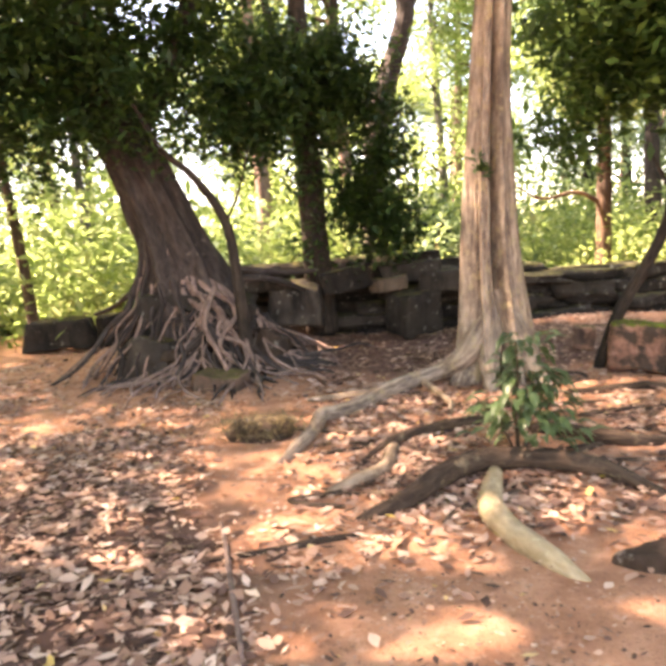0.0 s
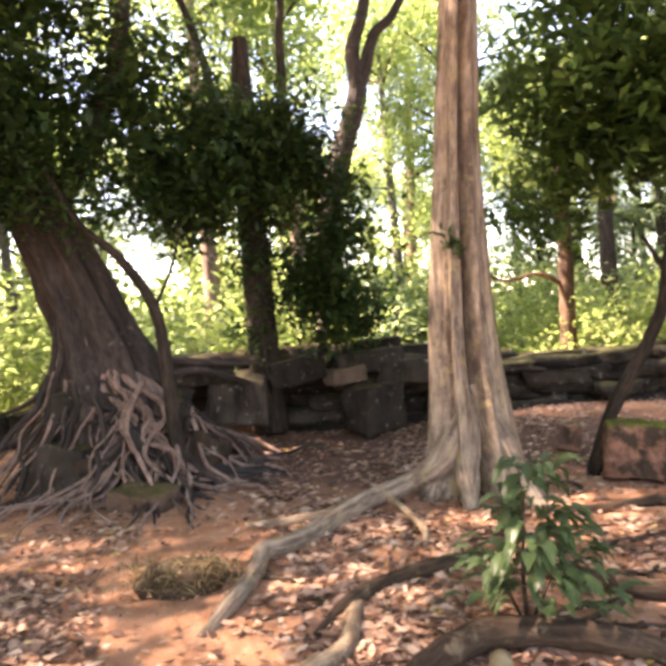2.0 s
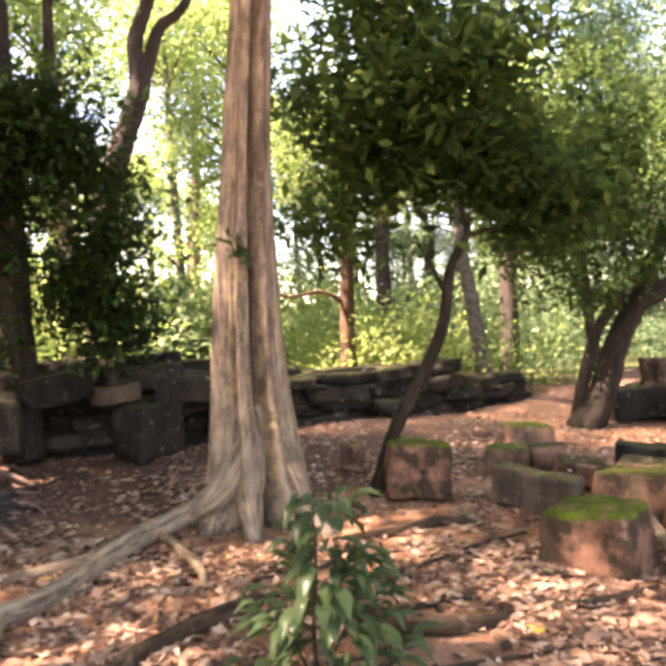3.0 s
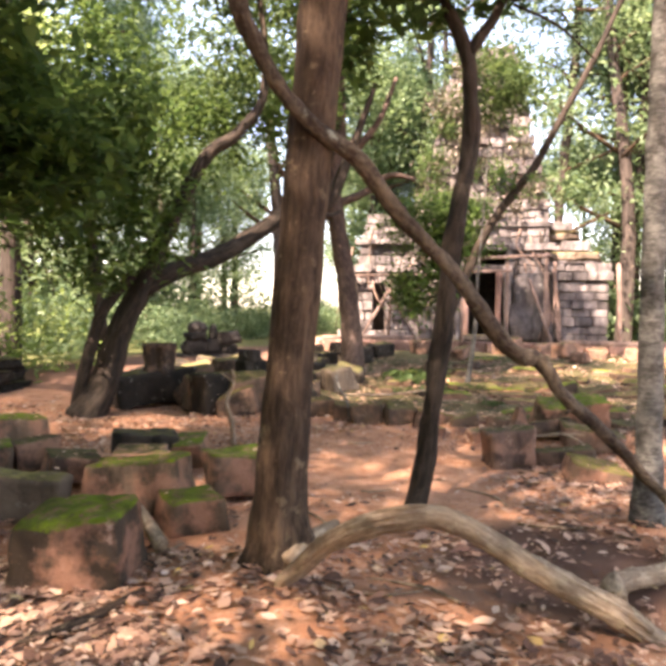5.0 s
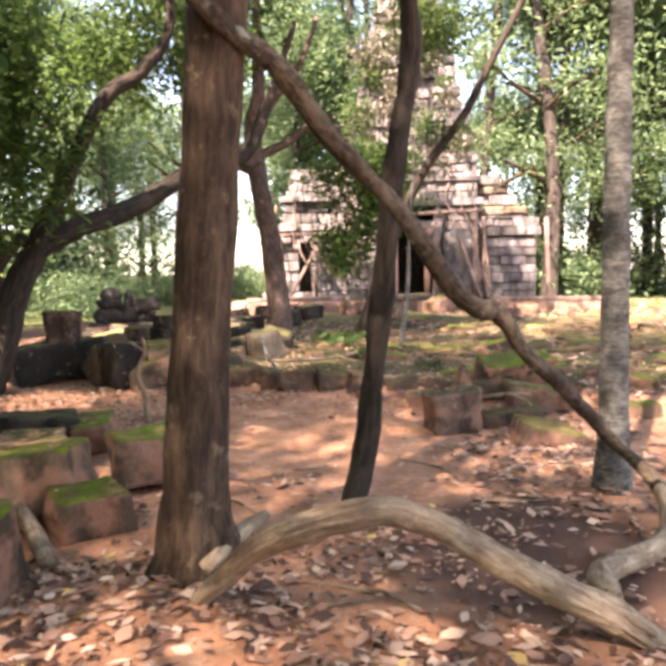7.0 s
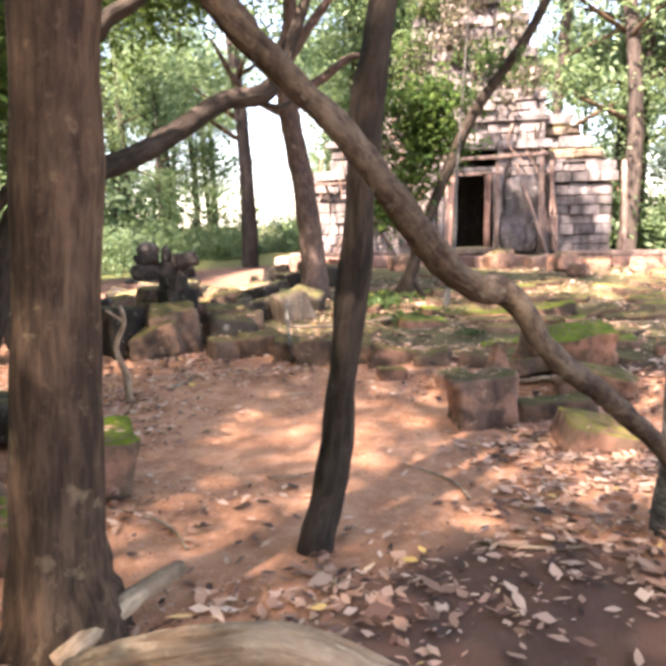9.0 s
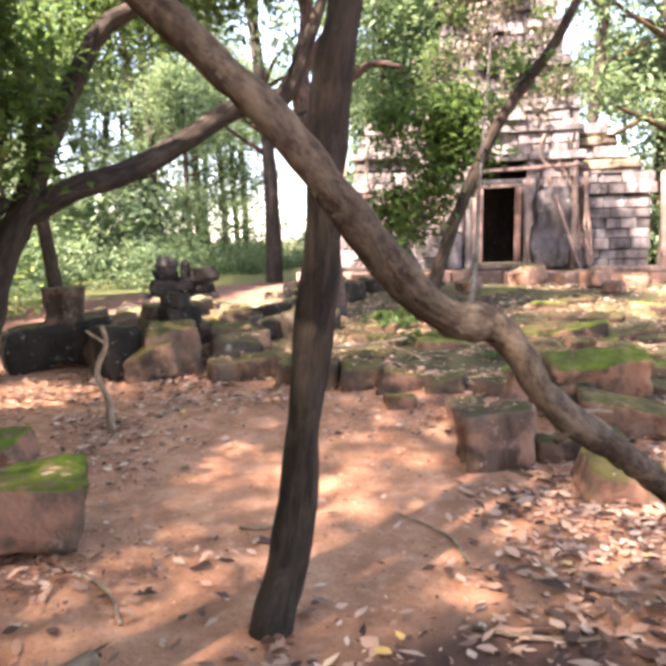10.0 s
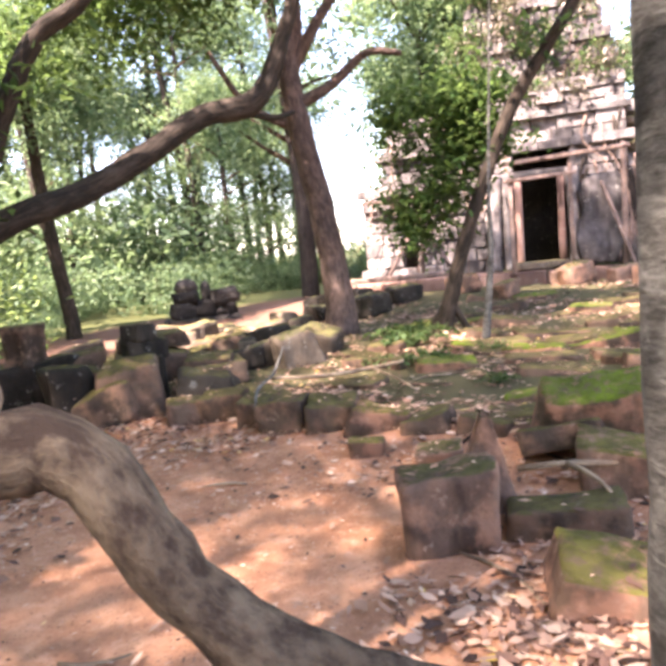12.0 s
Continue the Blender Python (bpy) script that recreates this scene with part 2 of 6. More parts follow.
def quads_mesh(name, verts, per, mat, corners=(0, 1, 2, 3)):
    """verts: an array of pieces of `per` points each; corners: the points of each piece's faces, four by four."""
    me = bpy.data.meshes.new(name)
    n = len(verts) // per
    index = (np.arange(n, dtype=np.int32)[:, None] * per + np.array(corners, dtype=np.int32)).ravel()
    me.vertices.add(len(verts))
    me.vertices.foreach_set("co", verts.astype(np.float32).ravel())
    me.loops.add(len(index))
    me.loops.foreach_set("vertex_index", index)
    me.polygons.add(len(index) // 4)
    me.polygons.foreach_set("loop_start", np.arange(0, len(index), 4, dtype=np.int32))
    me.materials.append(mat)
    me.update(calc_edges=True)
    return me


def base(name, at, label, category, group="", turn=0.0, kind=""):
    ob = new(name)
    ob.matrix_basis = pose(*at, 0, 0, turn)
    ob.empty_display_size = 0.2
    return tagged(ob, label, category, group, kind)


def part(name, me, parent, label="", local=False):
    """One mesh under a thing. Its corners are in the world's metres, or in the thing's own when local."""
    ob = new(name, me)
    ob.parent = parent
    if not local:
        m, low = parent.matrix_basis.copy(), parent
        while low.parent:
            m = low.parent.matrix_basis @ low.matrix_parent_inverse @ m
            low = low.parent
        ob.matrix_parent_inverse = m.inverted()
    if label:
        ob["label"] = label
    return ob


def smooth_path(pts, radii, step=0.08):
    """A rounded line through pts, with the radius at each of its points."""
    p = np.array(pts, float)
    r = np.array(radii, float)
    if len(r) == 2 and len(p) > 2:
        r = np.linspace(r[0], r[1], len(p))
    q = np.vstack([2 * p[0] - p[1], p, 2 * p[-1] - p[-2]])
    out, rad = [], []
    for i in range(len(p) - 1):
        a, b, c, d = q[i:i + 4]
        n = max(2, int(np.linalg.norm(c - b) / step))
        for k in range(n):
            s = k / n
            out.append(0.5 * (2 * b + (c - a) * s + (2 * a - 5 * b + 4 * c - d) * s * s + (3 * b - a - 3 * c + d) * s ** 3))
            rad.append(r[i] + (r[i + 1] - r[i]) * s)
    return np.array(out + [p[-1]]), np.array(rad + [r[-1]])


def tube(name, pts, radii, mat, sides=12, step=0.08, rough=0.12, flute=None, grain=3.0, flat=1.0):
    """A limb, trunk or root along pts. flute(angle, height along, 0 to 1): a factor on the radius. flat: how high a lying one is."""
    p, r = smooth_path(pts, radii, step)
    t = np.gradient(p, axis=0)
    t /= np.linalg.norm(t, axis=1)[:, None] + 1e-9
    side = np.cross(t[0], (0.0, 1.0, 0.0) if abs(t[0][1]) < 0.9 else (1.0, 0.0, 0.0))
    verts, faces, along = [], [], []
    run = np.concatenate([[0.0], np.cumsum(np.linalg.norm(np.diff(p, axis=0), axis=1))])
    off = rng.random(3) * 50
    for i in range(len(p)):
        side = side - t[i] * (side @ t[i])
        side /= np.linalg.norm(side)
        other = np.cross(t[i], side)
        for k in range(sides):
            a = 2 * math.pi * k / sides
            d = side * math.cos(a) + other * math.sin(a)
            f = flute(math.atan2(d[1], d[0]), i / (len(p) - 1)) if flute else 1.0
            q = p[i] + d * r[i]
            f *= 1 + rough * noise.noise(Vector(q * grain / max(0.3, 8 * r[i]) + off))
            e = d * r[i] * f
            e[2] *= flat
            verts.append(p[i] + e)
            along += (off[0] + r[i] * math.cos(a), off[1] + r[i] * math.sin(a), run[i])
    for i in range(len(p) - 1):
        for k in range(sides):
            a, b = i * sides + k, i * sides + (k + 1) % sides
            faces.append((a, b, b + sides, a + sides))
    faces.append(tuple(reversed(range(sides))))
    faces.append(tuple(range((len(p) - 1) * sides, len(p) * sides)))
    me = mesh_of(name, verts, faces, mat)
    me.attributes.new("along", "FLOAT_VECTOR", "POINT").data.foreach_set("vector", along)
    return me


def leaf_quads(centres, size, droop=0.25, spread=0.35, width=0.42):
    """A folded leaf of four corners at each centre."""
    n = len(centres)
    d = rng.normal(size=(n, 3))
    d[:, 2] = d[:, 2] * 0.5 - droop
    d /= np.linalg.norm(d, axis=1)[:, None]
    w = np.cross(d, rng.normal(size=(n, 3)) * spread + np.array((0, 0, 1.0)))
    w /= np.linalg.norm(w, axis=1)[:, None] + 1e-9
    up = np.cross(w, d)
    ln = size * rng.uniform(0.6, 1.35, (n, 1))
    v = np.empty((n, 4, 3))
    v[:, 0] = centres - d * ln * 0.5
    v[:, 1] = centres - w * ln * width * 0.5 + up * ln * 0.07
    v[:, 2] = centres + d * ln * 0.5 - up * ln * 0.08
    v[:, 3] = centres + w * ln * width * 0.5 + up * ln * 0.07
    return v.reshape(-1, 3)


def crown(name, blobs, count, size, mat, clump=0.22, per=26, droop=0.25, hollow=0.2, gap=1.6, least=-0.12):
    """Leaves in clumps within blobs of (centre, radii)."""
    vol = np.array([r[0] * r[1] * r[2] for _, r in blobs])
    pick = rng.choice(len(blobs), size=max(1, count // per), p=vol / vol.sum())
    c = np.array([b[0] for b in blobs])[pick]
    rad = np.array([b[1] for b in blobs])[pick]
    u = rng.normal(size=(len(pick), 3))
    u /= np.linalg.norm(u, axis=1)[:, None]
    k = rng.uniform(hollow ** 3, 1.15, (len(pick), 1)) ** (1 / 3)
    centres = c + u * k * rad
    off = rng.random(3) * 40
    keep = np.array([noise.noise(Vector(q * gap + off)) > least for q in centres])
    centres = centres[keep]
    all_at = np.repeat(centres, per, axis=0)
    all_at = all_at + rng.normal(size=all_at.shape) * clump * np.array((1, 1, 0.7))
    return quads_mesh(name, leaf_quads(all_at, size, droop), 4, mat)


def stone_mesh(name, size, mat, seed, cuts=5, round_by=0.12, rough=0.05, chip=0.0, taper=0.0, slant=0.0):
    """A worn block standing on z = 0."""
    bm = bmesh.new()
    bmesh.ops.create_cube(bm, size=1.0)
    bmesh.ops.subdivide_edges(bm, edges=bm.edges[:], cuts=cuts, use_grid_fill=True)
    s = Vector(size)
    low = min(size)
    off = Vector((seed * 3.7, seed * 1.3, seed * 7.1))
    for v in bm.verts:
        p = v.co * 2
        q = Vector((p.x, p.y, p.z))
        over = Vector([max(0.0, abs(c) - (1 - round_by)) / round_by for c in q])
        if over.length > 1:
            over_n = over / over.length
            q = Vector([math.copysign((1 - round_by) + over_n[i] * round_by, q[i]) if over[i] > 0 else q[i] for i in range(3)])
        w = Vector((q.x * s.x / 2, q.y * s.y / 2, q.z * s.z / 2))
        w += noise.noise_vector(w * 1.6 + off * 3) * low * rough * 2.2 + noise.noise_vector(w * 4.5 + off) * low * rough * 1.1 + noise.noise_vector(w * 13 + off) * low * rough * 0.45
        lift = 0.5 + w.z / s.z
        w.x *= 1 - taper * lift * (0.4 + math.sin(seed * 2.1))
        w.y *= 1 - taper * lift * (0.4 + math.cos(seed * 1.7))
        w.z += w.x * slant * math.sin(seed * 3.3)
        if chip and noise.noise(w * 1.7 + off * 2) > 0.35:
            w *= 1 - chip
        v.co = w + Vector((0, 0, s.z / 2))
    me = bpy.data.meshes.new(name)
    bm.to_mesh(me)
    bm.free()
    me.materials.append(mat)
    me.polygons.foreach_set("use_smooth", [True] * len(me.polygons))
    return me


block_count = 0
BLOCK_TOPS = []


def block(at, size, turn, mat=None, label="mossy weathered stone block lying on red earth", tilt=(0, 0), group="fallen temple blocks", name="stone_block", chip=0.05, round_by=0.11, rough=0.06, taper=0.14):
    global block_count
    block_count += 1
    me = stone_mesh(name, size, mat or STONE, block_count, 9, round_by, rough, chip, taper, 0.12)
    ob = new(name, me)
    ob.matrix_basis = pose(at[0], at[1], at[2] - 0.03, tilt[0], tilt[1], turn)
    BLOCK_TOPS.append((ob.matrix_basis.copy(), size))
    return tagged(ob, label, "stone block", group)


# ---- ground ----
def step01(a, b, x):
    k = min(1.0, max(0.0, (x - a) / (b - a)))
    return k * k * (3 - 2 * k)


def ground_z(x, y):
    z = -0.08
    z += 0.2 * step01(6.3, 10.2, y) * (1 - step01(4.5, 7.5, x)) * step01(-4.5, -1.5, x)
    z -= 0.09 * math.exp(-((x - 6.6) ** 2 + (y - 4.7) ** 2) / 3.5)
    z += 0.12 * step01(8.8, 9.6, x + 0.12 * (6 - y)) + 0.08 * step01(10, 13, x) + 0.22 * step01(14.5, 17, x) * (1 - step01(11, 14, y))
    z += 0.05 * noise.noise((x * 0.45, y * 0.45, 3)) + 0.022 * noise.noise((x * 1.7, y * 1.7, 9)) + 0.008 * noise.noise((x * 6, y * 6, 5))
    return z


def bare(x, y):
    """1 on the trodden path, 0 in the leaf litter."""
    a = math.exp(-(((x - 0.6) / 1.0) ** 4 + ((y - 2.3) / 1.3) ** 4))
    b = math.exp(-(((x - 6.9) / 1.8) ** 4 + ((y - 4.7) / 1.25) ** 4))
    c = math.exp(-(((x - 2.6) / 1.0) ** 2 + ((y - 3.4) / 0.6) ** 2))
    d = math.exp(-(((x + 1.0) / 1.5) ** 2 + ((y - 5.7) / 0.8) ** 2)) * 0.7
    return min(1.0, max(a, b * 1.15, c, d))


def soil_shade(x, y):
    # Second term paints shade along the wall's foot; the others are dark soil.
    return max(math.exp(-(((x - 5.1) / 0.8) ** 2 + ((y - 2.75) / 0.75) ** 2)), 0.85 * math.exp(-(((x - 2.4) / 4.2) ** 2 + ((y - 8.8) / 1.5) ** 2)), 0.7 * step01(8.8, 9.5, x), 1.0 * math.exp(-(((x + 2.0) / 1.5) ** 2 + ((y - 3.0) / 2.0) ** 2)), 0.5 * math.exp(-(((x - 4.7) / 0.9) ** 2 + ((y - 2.7) / 0.9) ** 2)))


def make_ground():
    xs = np.concatenate([[-900, -300, -120, -60, -35, -22], np.arange(-14, 22.01, 0.14), [26, 32, 45, 70, 130, 300, 900]])
    ys = np.concatenate([[-900, -300, -120, -60, -30, -16], np.arange(-9, 18.01, 0.14), [21, 26, 34, 45, 70, 130, 300, 900]])
    verts = [(x, y, ground_z(x, y)) for y in ys for x in xs]
    nx = len(xs)
    faces = [(j * nx + i, j * nx + i + 1, (j + 1) * nx + i + 1, (j + 1) * nx + i) for j in range(len(ys) - 1) for i in range(nx - 1)]
    me = mesh_of("ground", verts, faces, EARTH)
    for name, f in (("soil_shade", soil_shade), ("mossy", lambda x, y: 0.95 * step01(9.0, 10.2, x) * (1 - step01(8.5, 11, y))), ("grassy", lambda x, y: 0.9 * max(step01(13.5, 17, y), step01(19, 24, x)))):
        a = me.attributes.new(name, "FLOAT", "POINT")
        a.data.foreach_set("value", [f(v[0], v[1]) for v in verts])
    tagged(new("ground", me), "trodden red earth with dark soil and moss", "ground", kind="structure")


make_ground()


def litter(name, count, x0, x1, y0, y1, size, label, thick=0.9, zone=None):
    at = []
    while len(at) < count:
        x, y = rng.uniform(x0, x1), rng.uniform(y0, y1)
        keep = (0.95 - (0.15 if size < 0.03 else thick) * bare(x, y)) * (1 - 0.7 * math.exp(-(((x - 5.1) / 0.9) ** 2 + ((y - 2.9) / 0.9) ** 2)))
        keep *= 0.12 + 1.3 * max(0.0, noise.noise((x * 0.9, y * 0.9, 20)) + 0.2 + 0.5 * noise.noise((x * 3, y * 3, 4)))
        if zone:
            keep = zone(x, y) * (0.5 + 0.5 * keep)
        if rng.random() < keep:
            at.append((x, y, ground_z(x, y) + rng.uniform(0.006, 0.03)))
    at = np.array(at)
    n = len(at)
    a = rng.uniform(0, 2 * math.pi, n)
    d = np.stack([np.cos(a), np.sin(a), rng.normal(0, 0.16, n)], 1)
    w = np.stack([-np.sin(a), np.cos(a), rng.normal(0, 0.28, n)], 1)
    ln = size * rng.uniform(0.55, 1.5, (n, 1))
    wd = ln * rng.uniform(0.25, 0.7, (n, 1))
    torn = rng.uniform(0.55, 1.0, (n, 4, 1))
    curl = rng.uniform(-0.05, 0.22, (n, 1)) ** 2 * 4 * ln
    up = np.array((0, 0, 1.0))
    v = np.empty((n, 6, 3))
    v[:, 0] = at - d * ln / 2 + up * curl * 0.6
    v[:, 1] = at - d * ln * 0.12 + w * wd / 2 * torn[:, 0] + up * curl
    v[:, 2] = at + d * ln * 0.22 * torn[:, 3] + w * wd * 0.42 * torn[:, 1] + up * curl
    v[:, 3] = at + d * ln / 2 + up * curl * 0.9
    v[:, 4] = at + d * ln * 0.22 - w * wd * 0.42 * torn[:, 2] + up * curl * torn[:, 0]
    v[:, 5] = at - d * ln * 0.12 - w * wd / 2 + up * curl
    verts = v.reshape(-1, 3)
    low = np.repeat(at[:, 2], 6) - 0.004
    verts[:, 2] = np.maximum(verts[:, 2], low)
    tagged(new(name, quads_mesh(name, verts, 6, LITTER, (0, 1, 2, 3, 0, 3, 4, 5))), label, "leaf litter", kind="stuff")


def dense_left(x, y):
    """The drift of leaves on dark soil beside the fig."""
    edge = x + 0.22 * (y - 2.0) + 0.35 * noise.noise((x * 1.1, y * 1.1, 31))
    return (1 - step01(-1.15, -0.2, edge)) * (1 - step01(4.6, 6.2, y + 0.4 * x))


litter("leaf_litter", 40000, -5, 9.2, 0.8, 11.5, 0.066, "dry brown fallen leaves scattered over red earth")
litter("leaf_crumbs", 34000, -4.5, 9.0, 0.8, 10.5, 0.026, "small crumbs of broken leaves and bark")
litter("leaf_litter", 19000, -4.5, 0.6, 1.0, 6.0, 0.078, "dense brown leaf litter on dark soil", zone=dense_left)
litter("leaf_litter", 9000, -0.4, 4.2, 3.0, 8.6, 0.078, "dry leaves gathered between the tree roots")
litter("leaf_litter", 17000, 9.2, 16, 0, 10, 0.07, "dry fallen leaves on the mossy terrace")
litter("leaf_litter", 9000, 15, 25, -5, 6, 0.09, "dry leaves strewn over the far terrace")
litter("leaf_litter", 1150, 2.0, 7.4, 1.0, 4.6, 0.088, "large dry pale fallen leaves around the liana")


# ---- trees of the first clearing ----
def add_crown(tree, blobs, count, size, mat, label="", **more):
    return part("crown", crown("crown", blobs, count, size, mat, **more), tree, label)


def fluted_tree():
    tree = base("fluted_tree", (1.76, 7.25, 0.05), "tall pale fluted tree trunk with buttress lobes and long surface roots", "tree")

    def flute(a, h):
        low = max(0.0, 1 - 3.2 * h)
        k = 0.93 + (0.15 + 0.2 * low) * abs(math.cos(3.5 * a + 0.9)) + 0.035 * math.cos(11 * a + 0.6)
        groove = math.exp(-((math.sin((a + 1.58) / 2)) / 0.085) ** 2)
        side = math.exp(-((math.sin((a + 2.3) / 2)) / 0.07) ** 2) * (0.14 + 0.3 * low)
        rill = math.exp(-((math.sin((a + 1.95) / 2)) / 0.05) ** 2) * (0.06 + 0.24 * low)
        other = math.exp(-((math.sin((a + 1.05) / 2)) / 0.06) ** 2) * 0.3 * low
        return k * max(0.12, 1 - 0.82 * groove - side - rill - other)

    trunk = part("trunk", tube("trunk", [(1.76, 7.25, -0.1), (1.76, 7.25, 0.2), (1.75, 7.26, 0.7), (1.73, 7.27, 1.5), (1.78, 7.28, 3.0), (1.88, 7.27, 4.5), (2.0, 7.3, 7), (2.1, 7.3, 10.5)],
                       [0.43, 0.37, 0.31, 0.265, 0.2, 0.165, 0.15, 0.1], BARK_PALE, 128, 0.09, 0.05, flute, 2.0), tree)
    for pts, r in (([(1.72, 7.2, 0.75), (1.5, 7.1, 0.36), (1.32, 7.12, 0.17), (1.1, 7.2, 0.05), (0.62, 6.85, 0.0), (0.2, 6.25, -0.03), (-0.03, 6.0, -0.02), (-0.15, 5.9, -0.01), (-0.2, 5.5, -0.03), (-0.33, 5.1, -0.05), (-0.46, 4.84, -0.12)], [0.12, 0.14, 0.115, 0.09, 0.085, 0.075, 0.07, 0.07, 0.06, 0.055, 0.04]),
                   ([(1.8, 7.2, 0.9), (1.94, 7.0, 0.42), (2.03, 6.86, 0.14), (2.1, 6.7, -0.02), (2.15, 6.5, -0.15)], [0.12, 0.13, 0.11, 0.09, 0.06]),
                   ([(1.72, 7.2, 0.7), (1.64, 7.02, 0.3), (1.6, 6.88, 0.08), (1.57, 6.7, -0.1)], [0.12, 0.12, 0.1, 0.06]),
                   ([(0.6, 6.84, -0.03), (0.2, 6.7, -0.04), (-0.3, 6.75, -0.07)], [0.06, 0.05, 0.03]),
                   ([(0.9, 7.1, 0.0), (1.0, 6.6, -0.02), (1.05, 6.1, -0.04), (0.95, 5.75, -0.1)], [0.035, 0.035, 0.03, 0.02])):
        part("root", tube("root", pts, r, BARK_PALE if r[0] == 0.12 else BARK_ROOT, 14, 0.05, 0.14), tree)
    part("twig", tube("twig", [(1.7, 7.05, 2.05), (1.64, 6.9, 2.12), (1.6, 6.8, 2.2)], [0.012, 0.005], BARK_PALE, 5), trunk)
    part("leaf_tuft", crown("leaf_tuft", [((1.62, 6.86, 2.18), (0.13, 0.1, 0.1))], 36, 0.11, LEAF_MID, 0.05, 12), trunk, "small green leaf tuft")
    # Crown parts reaching away from the trunk are unseen, added to shade the ground.
    add_crown(tree, [((2.1, 7.3, 10.5), (2.6, 2.6, 1.6)), ((1.2, 6.5, 9.6), (1.3, 1.3, 0.9)), ((1.3, 4.4, 9.6), (2.0, 1.7, 0.7))], 14000, 0.14, LEAF_MID)
    add_crown(tree, [((-0.3, 5.9, 9.6), (2.3, 2.0, 0.8)), ((0.2, 8.2, 9.5), (2.0, 1.6, 0.8))], 8600, 0.17, LEAF_MID, clump=0.6, least=-2.0)
    part("limb", tube("limb", [(2.02, 7.3, 7.6), (1.2, 6.8, 8.8), (-0.2, 6.0, 9.5)], [0.08, 0.03], BARK_PALE, 8, 0.2), tree)


fluted_tree()


def surface_root(pts, r, mat=BARK_ROOT, label="pale exposed tree root winding over red earth", flat=1.0, name="surface_root"):
    path = [(x, y, ground_z(x, y) + h) for x, y, h in pts]
    ob = new(name, tube(name, path, r, mat, 14, 0.05, 0.16, flat=flat))
    return tagged(ob, label, "root", "exposed roots")


surface_root([(0.42, 5.0, 0.0), (0.37, 4.8, 0.03), (0.29, 4.44, 0.03), (0.07, 4.23, 0.02), (-0.2, 4.05, -0.04)], [0.04, 0.05, 0.055, 0.05, 0.03])
surface_root([(0.08, 3.68, -0.02), (0.38, 3.82, 0.05), (0.66, 4.1, 0.09), (0.98, 4.3, 0.1), (1.36, 4.2, 0.09), (1.71, 4.06, 0.05), (2.0, 3.6, -0.06)], [0.04, 0.06, 0.075, 0.075, 0.07, 0.06, 0.04], BARK_BROWN, "thick brown root arching just above the ground")
surface_root([(0.98, 4.15, 0.05), (0.88, 3.85, 0.04), (0.83, 3.6, 0.04), (0.87, 3.3, 0.04), (0.97, 3.04, 0.03), (1.1, 2.82, -0.05)], [0.05, 0.07, 0.075, 0.07, 0.06, 0.035], BARE_ROOT, "thick pale yellow root with its bark rubbed off")
surface_root([(0.1, 4.6, -0.02), (0.43, 5.05, 0.03), (1.0, 5.4, 0.04), (1.4, 5.6, -0.02)], [0.03, 0.05, 0.055, 0.04], BARK_BROWN, "dark root half buried in leaves")
surface_root([(1.35, 5.2, -0.02), (1.65, 5.07, 0.04), (1.98, 4.7, 0.05), (2.45, 4.7, 0.0)], [0.04, 0.055, 0.055, 0.04], BARK_BROWN, "dark root half buried in leaves")
surface_root([(2.1, 6.4, 0.0), (2.5, 6.28, 0.03), (2.98, 6.3, 0.03), (3.3, 6.2, -0.02)], [0.03, 0.045, 0.045, 0.03], BARK_BROWN, "dark root half buried in leaves")
surface_root([(2.6, 4.8, -0.01), (3.1, 4.66, 0.02), (3.55, 4.72, 0.0)], [0.02, 0.028, 0.02], BARK_BROWN, "thin brown root among dry leaves")
surface_root([(-0.72, 3.75, 0.01), (-0.66, 3.5, 0.015), (-0.53, 2.9, 0.015), (-0.40, 2.3, 0.01)], [0.012, 0.014, 0.015, 0.01], BARK_PINK, "thin bare fallen stick", name="fallen_stick")
for k in range(20):
    x, y = rng.uniform(-0.2, 3.0), rng.uniform(3.4, 6.8)
    a = rng.uniform(-0.9, 0.9) + (math.pi if k % 2 else 0)
    pts = [(x + i * 0.22 * math.cos(a + 0.3 * i * rng.normal()), y + i * 0.2 * math.sin(a), 0.012) for i in range(5)]
    surface_root(pts, [0.012, 0.02, 0.02, 0.016, 0.008], BARK_BROWN, "thin root running through dry leaves")


def mound(at, size, label, mat, name="earth_mound"):
    me = stone_mesh(name, size, mat, int(at[0] * 10 + at[1] * 7), 9, 0.95, 0.16)
    ob = new(name, me)
    ob.matrix_basis = pose(at[0], at[1], ground_z(at[0], at[1]) - size[2] * 0.45)
    tagged(ob, label, "mound")


mound((-0.65, 5.5), (0.62, 0.4, 0.26), "low mound of dark earth", SOIL_LUMP)
_q = leaf_quads(np.array([(-0.65 + rng.normal(0, 0.17), 5.48 + rng.normal(0, 0.1), ground_z(-0.65, 5.5) + rng.uniform(0.05, 0.19)) for _ in range(1100)]), 0.11, -0.25, 0.4, 0.09)
tagged(new("dry_grass", quads_mesh("dry_grass", _q, 4, DRY_GRASS)), "tuft of dry brown grass on an earth mound", "grass", kind="stuff")
mound((1.58, 2.95), (0.62, 0.36, 0.3), "brown rotten stump half sunk in the earth", ROTTEN_WOOD)
mound((-1.6, 8.55), (1.7, 1.1, 0.9), "brown earth packed under the fig roots", SOIL_LUMP)


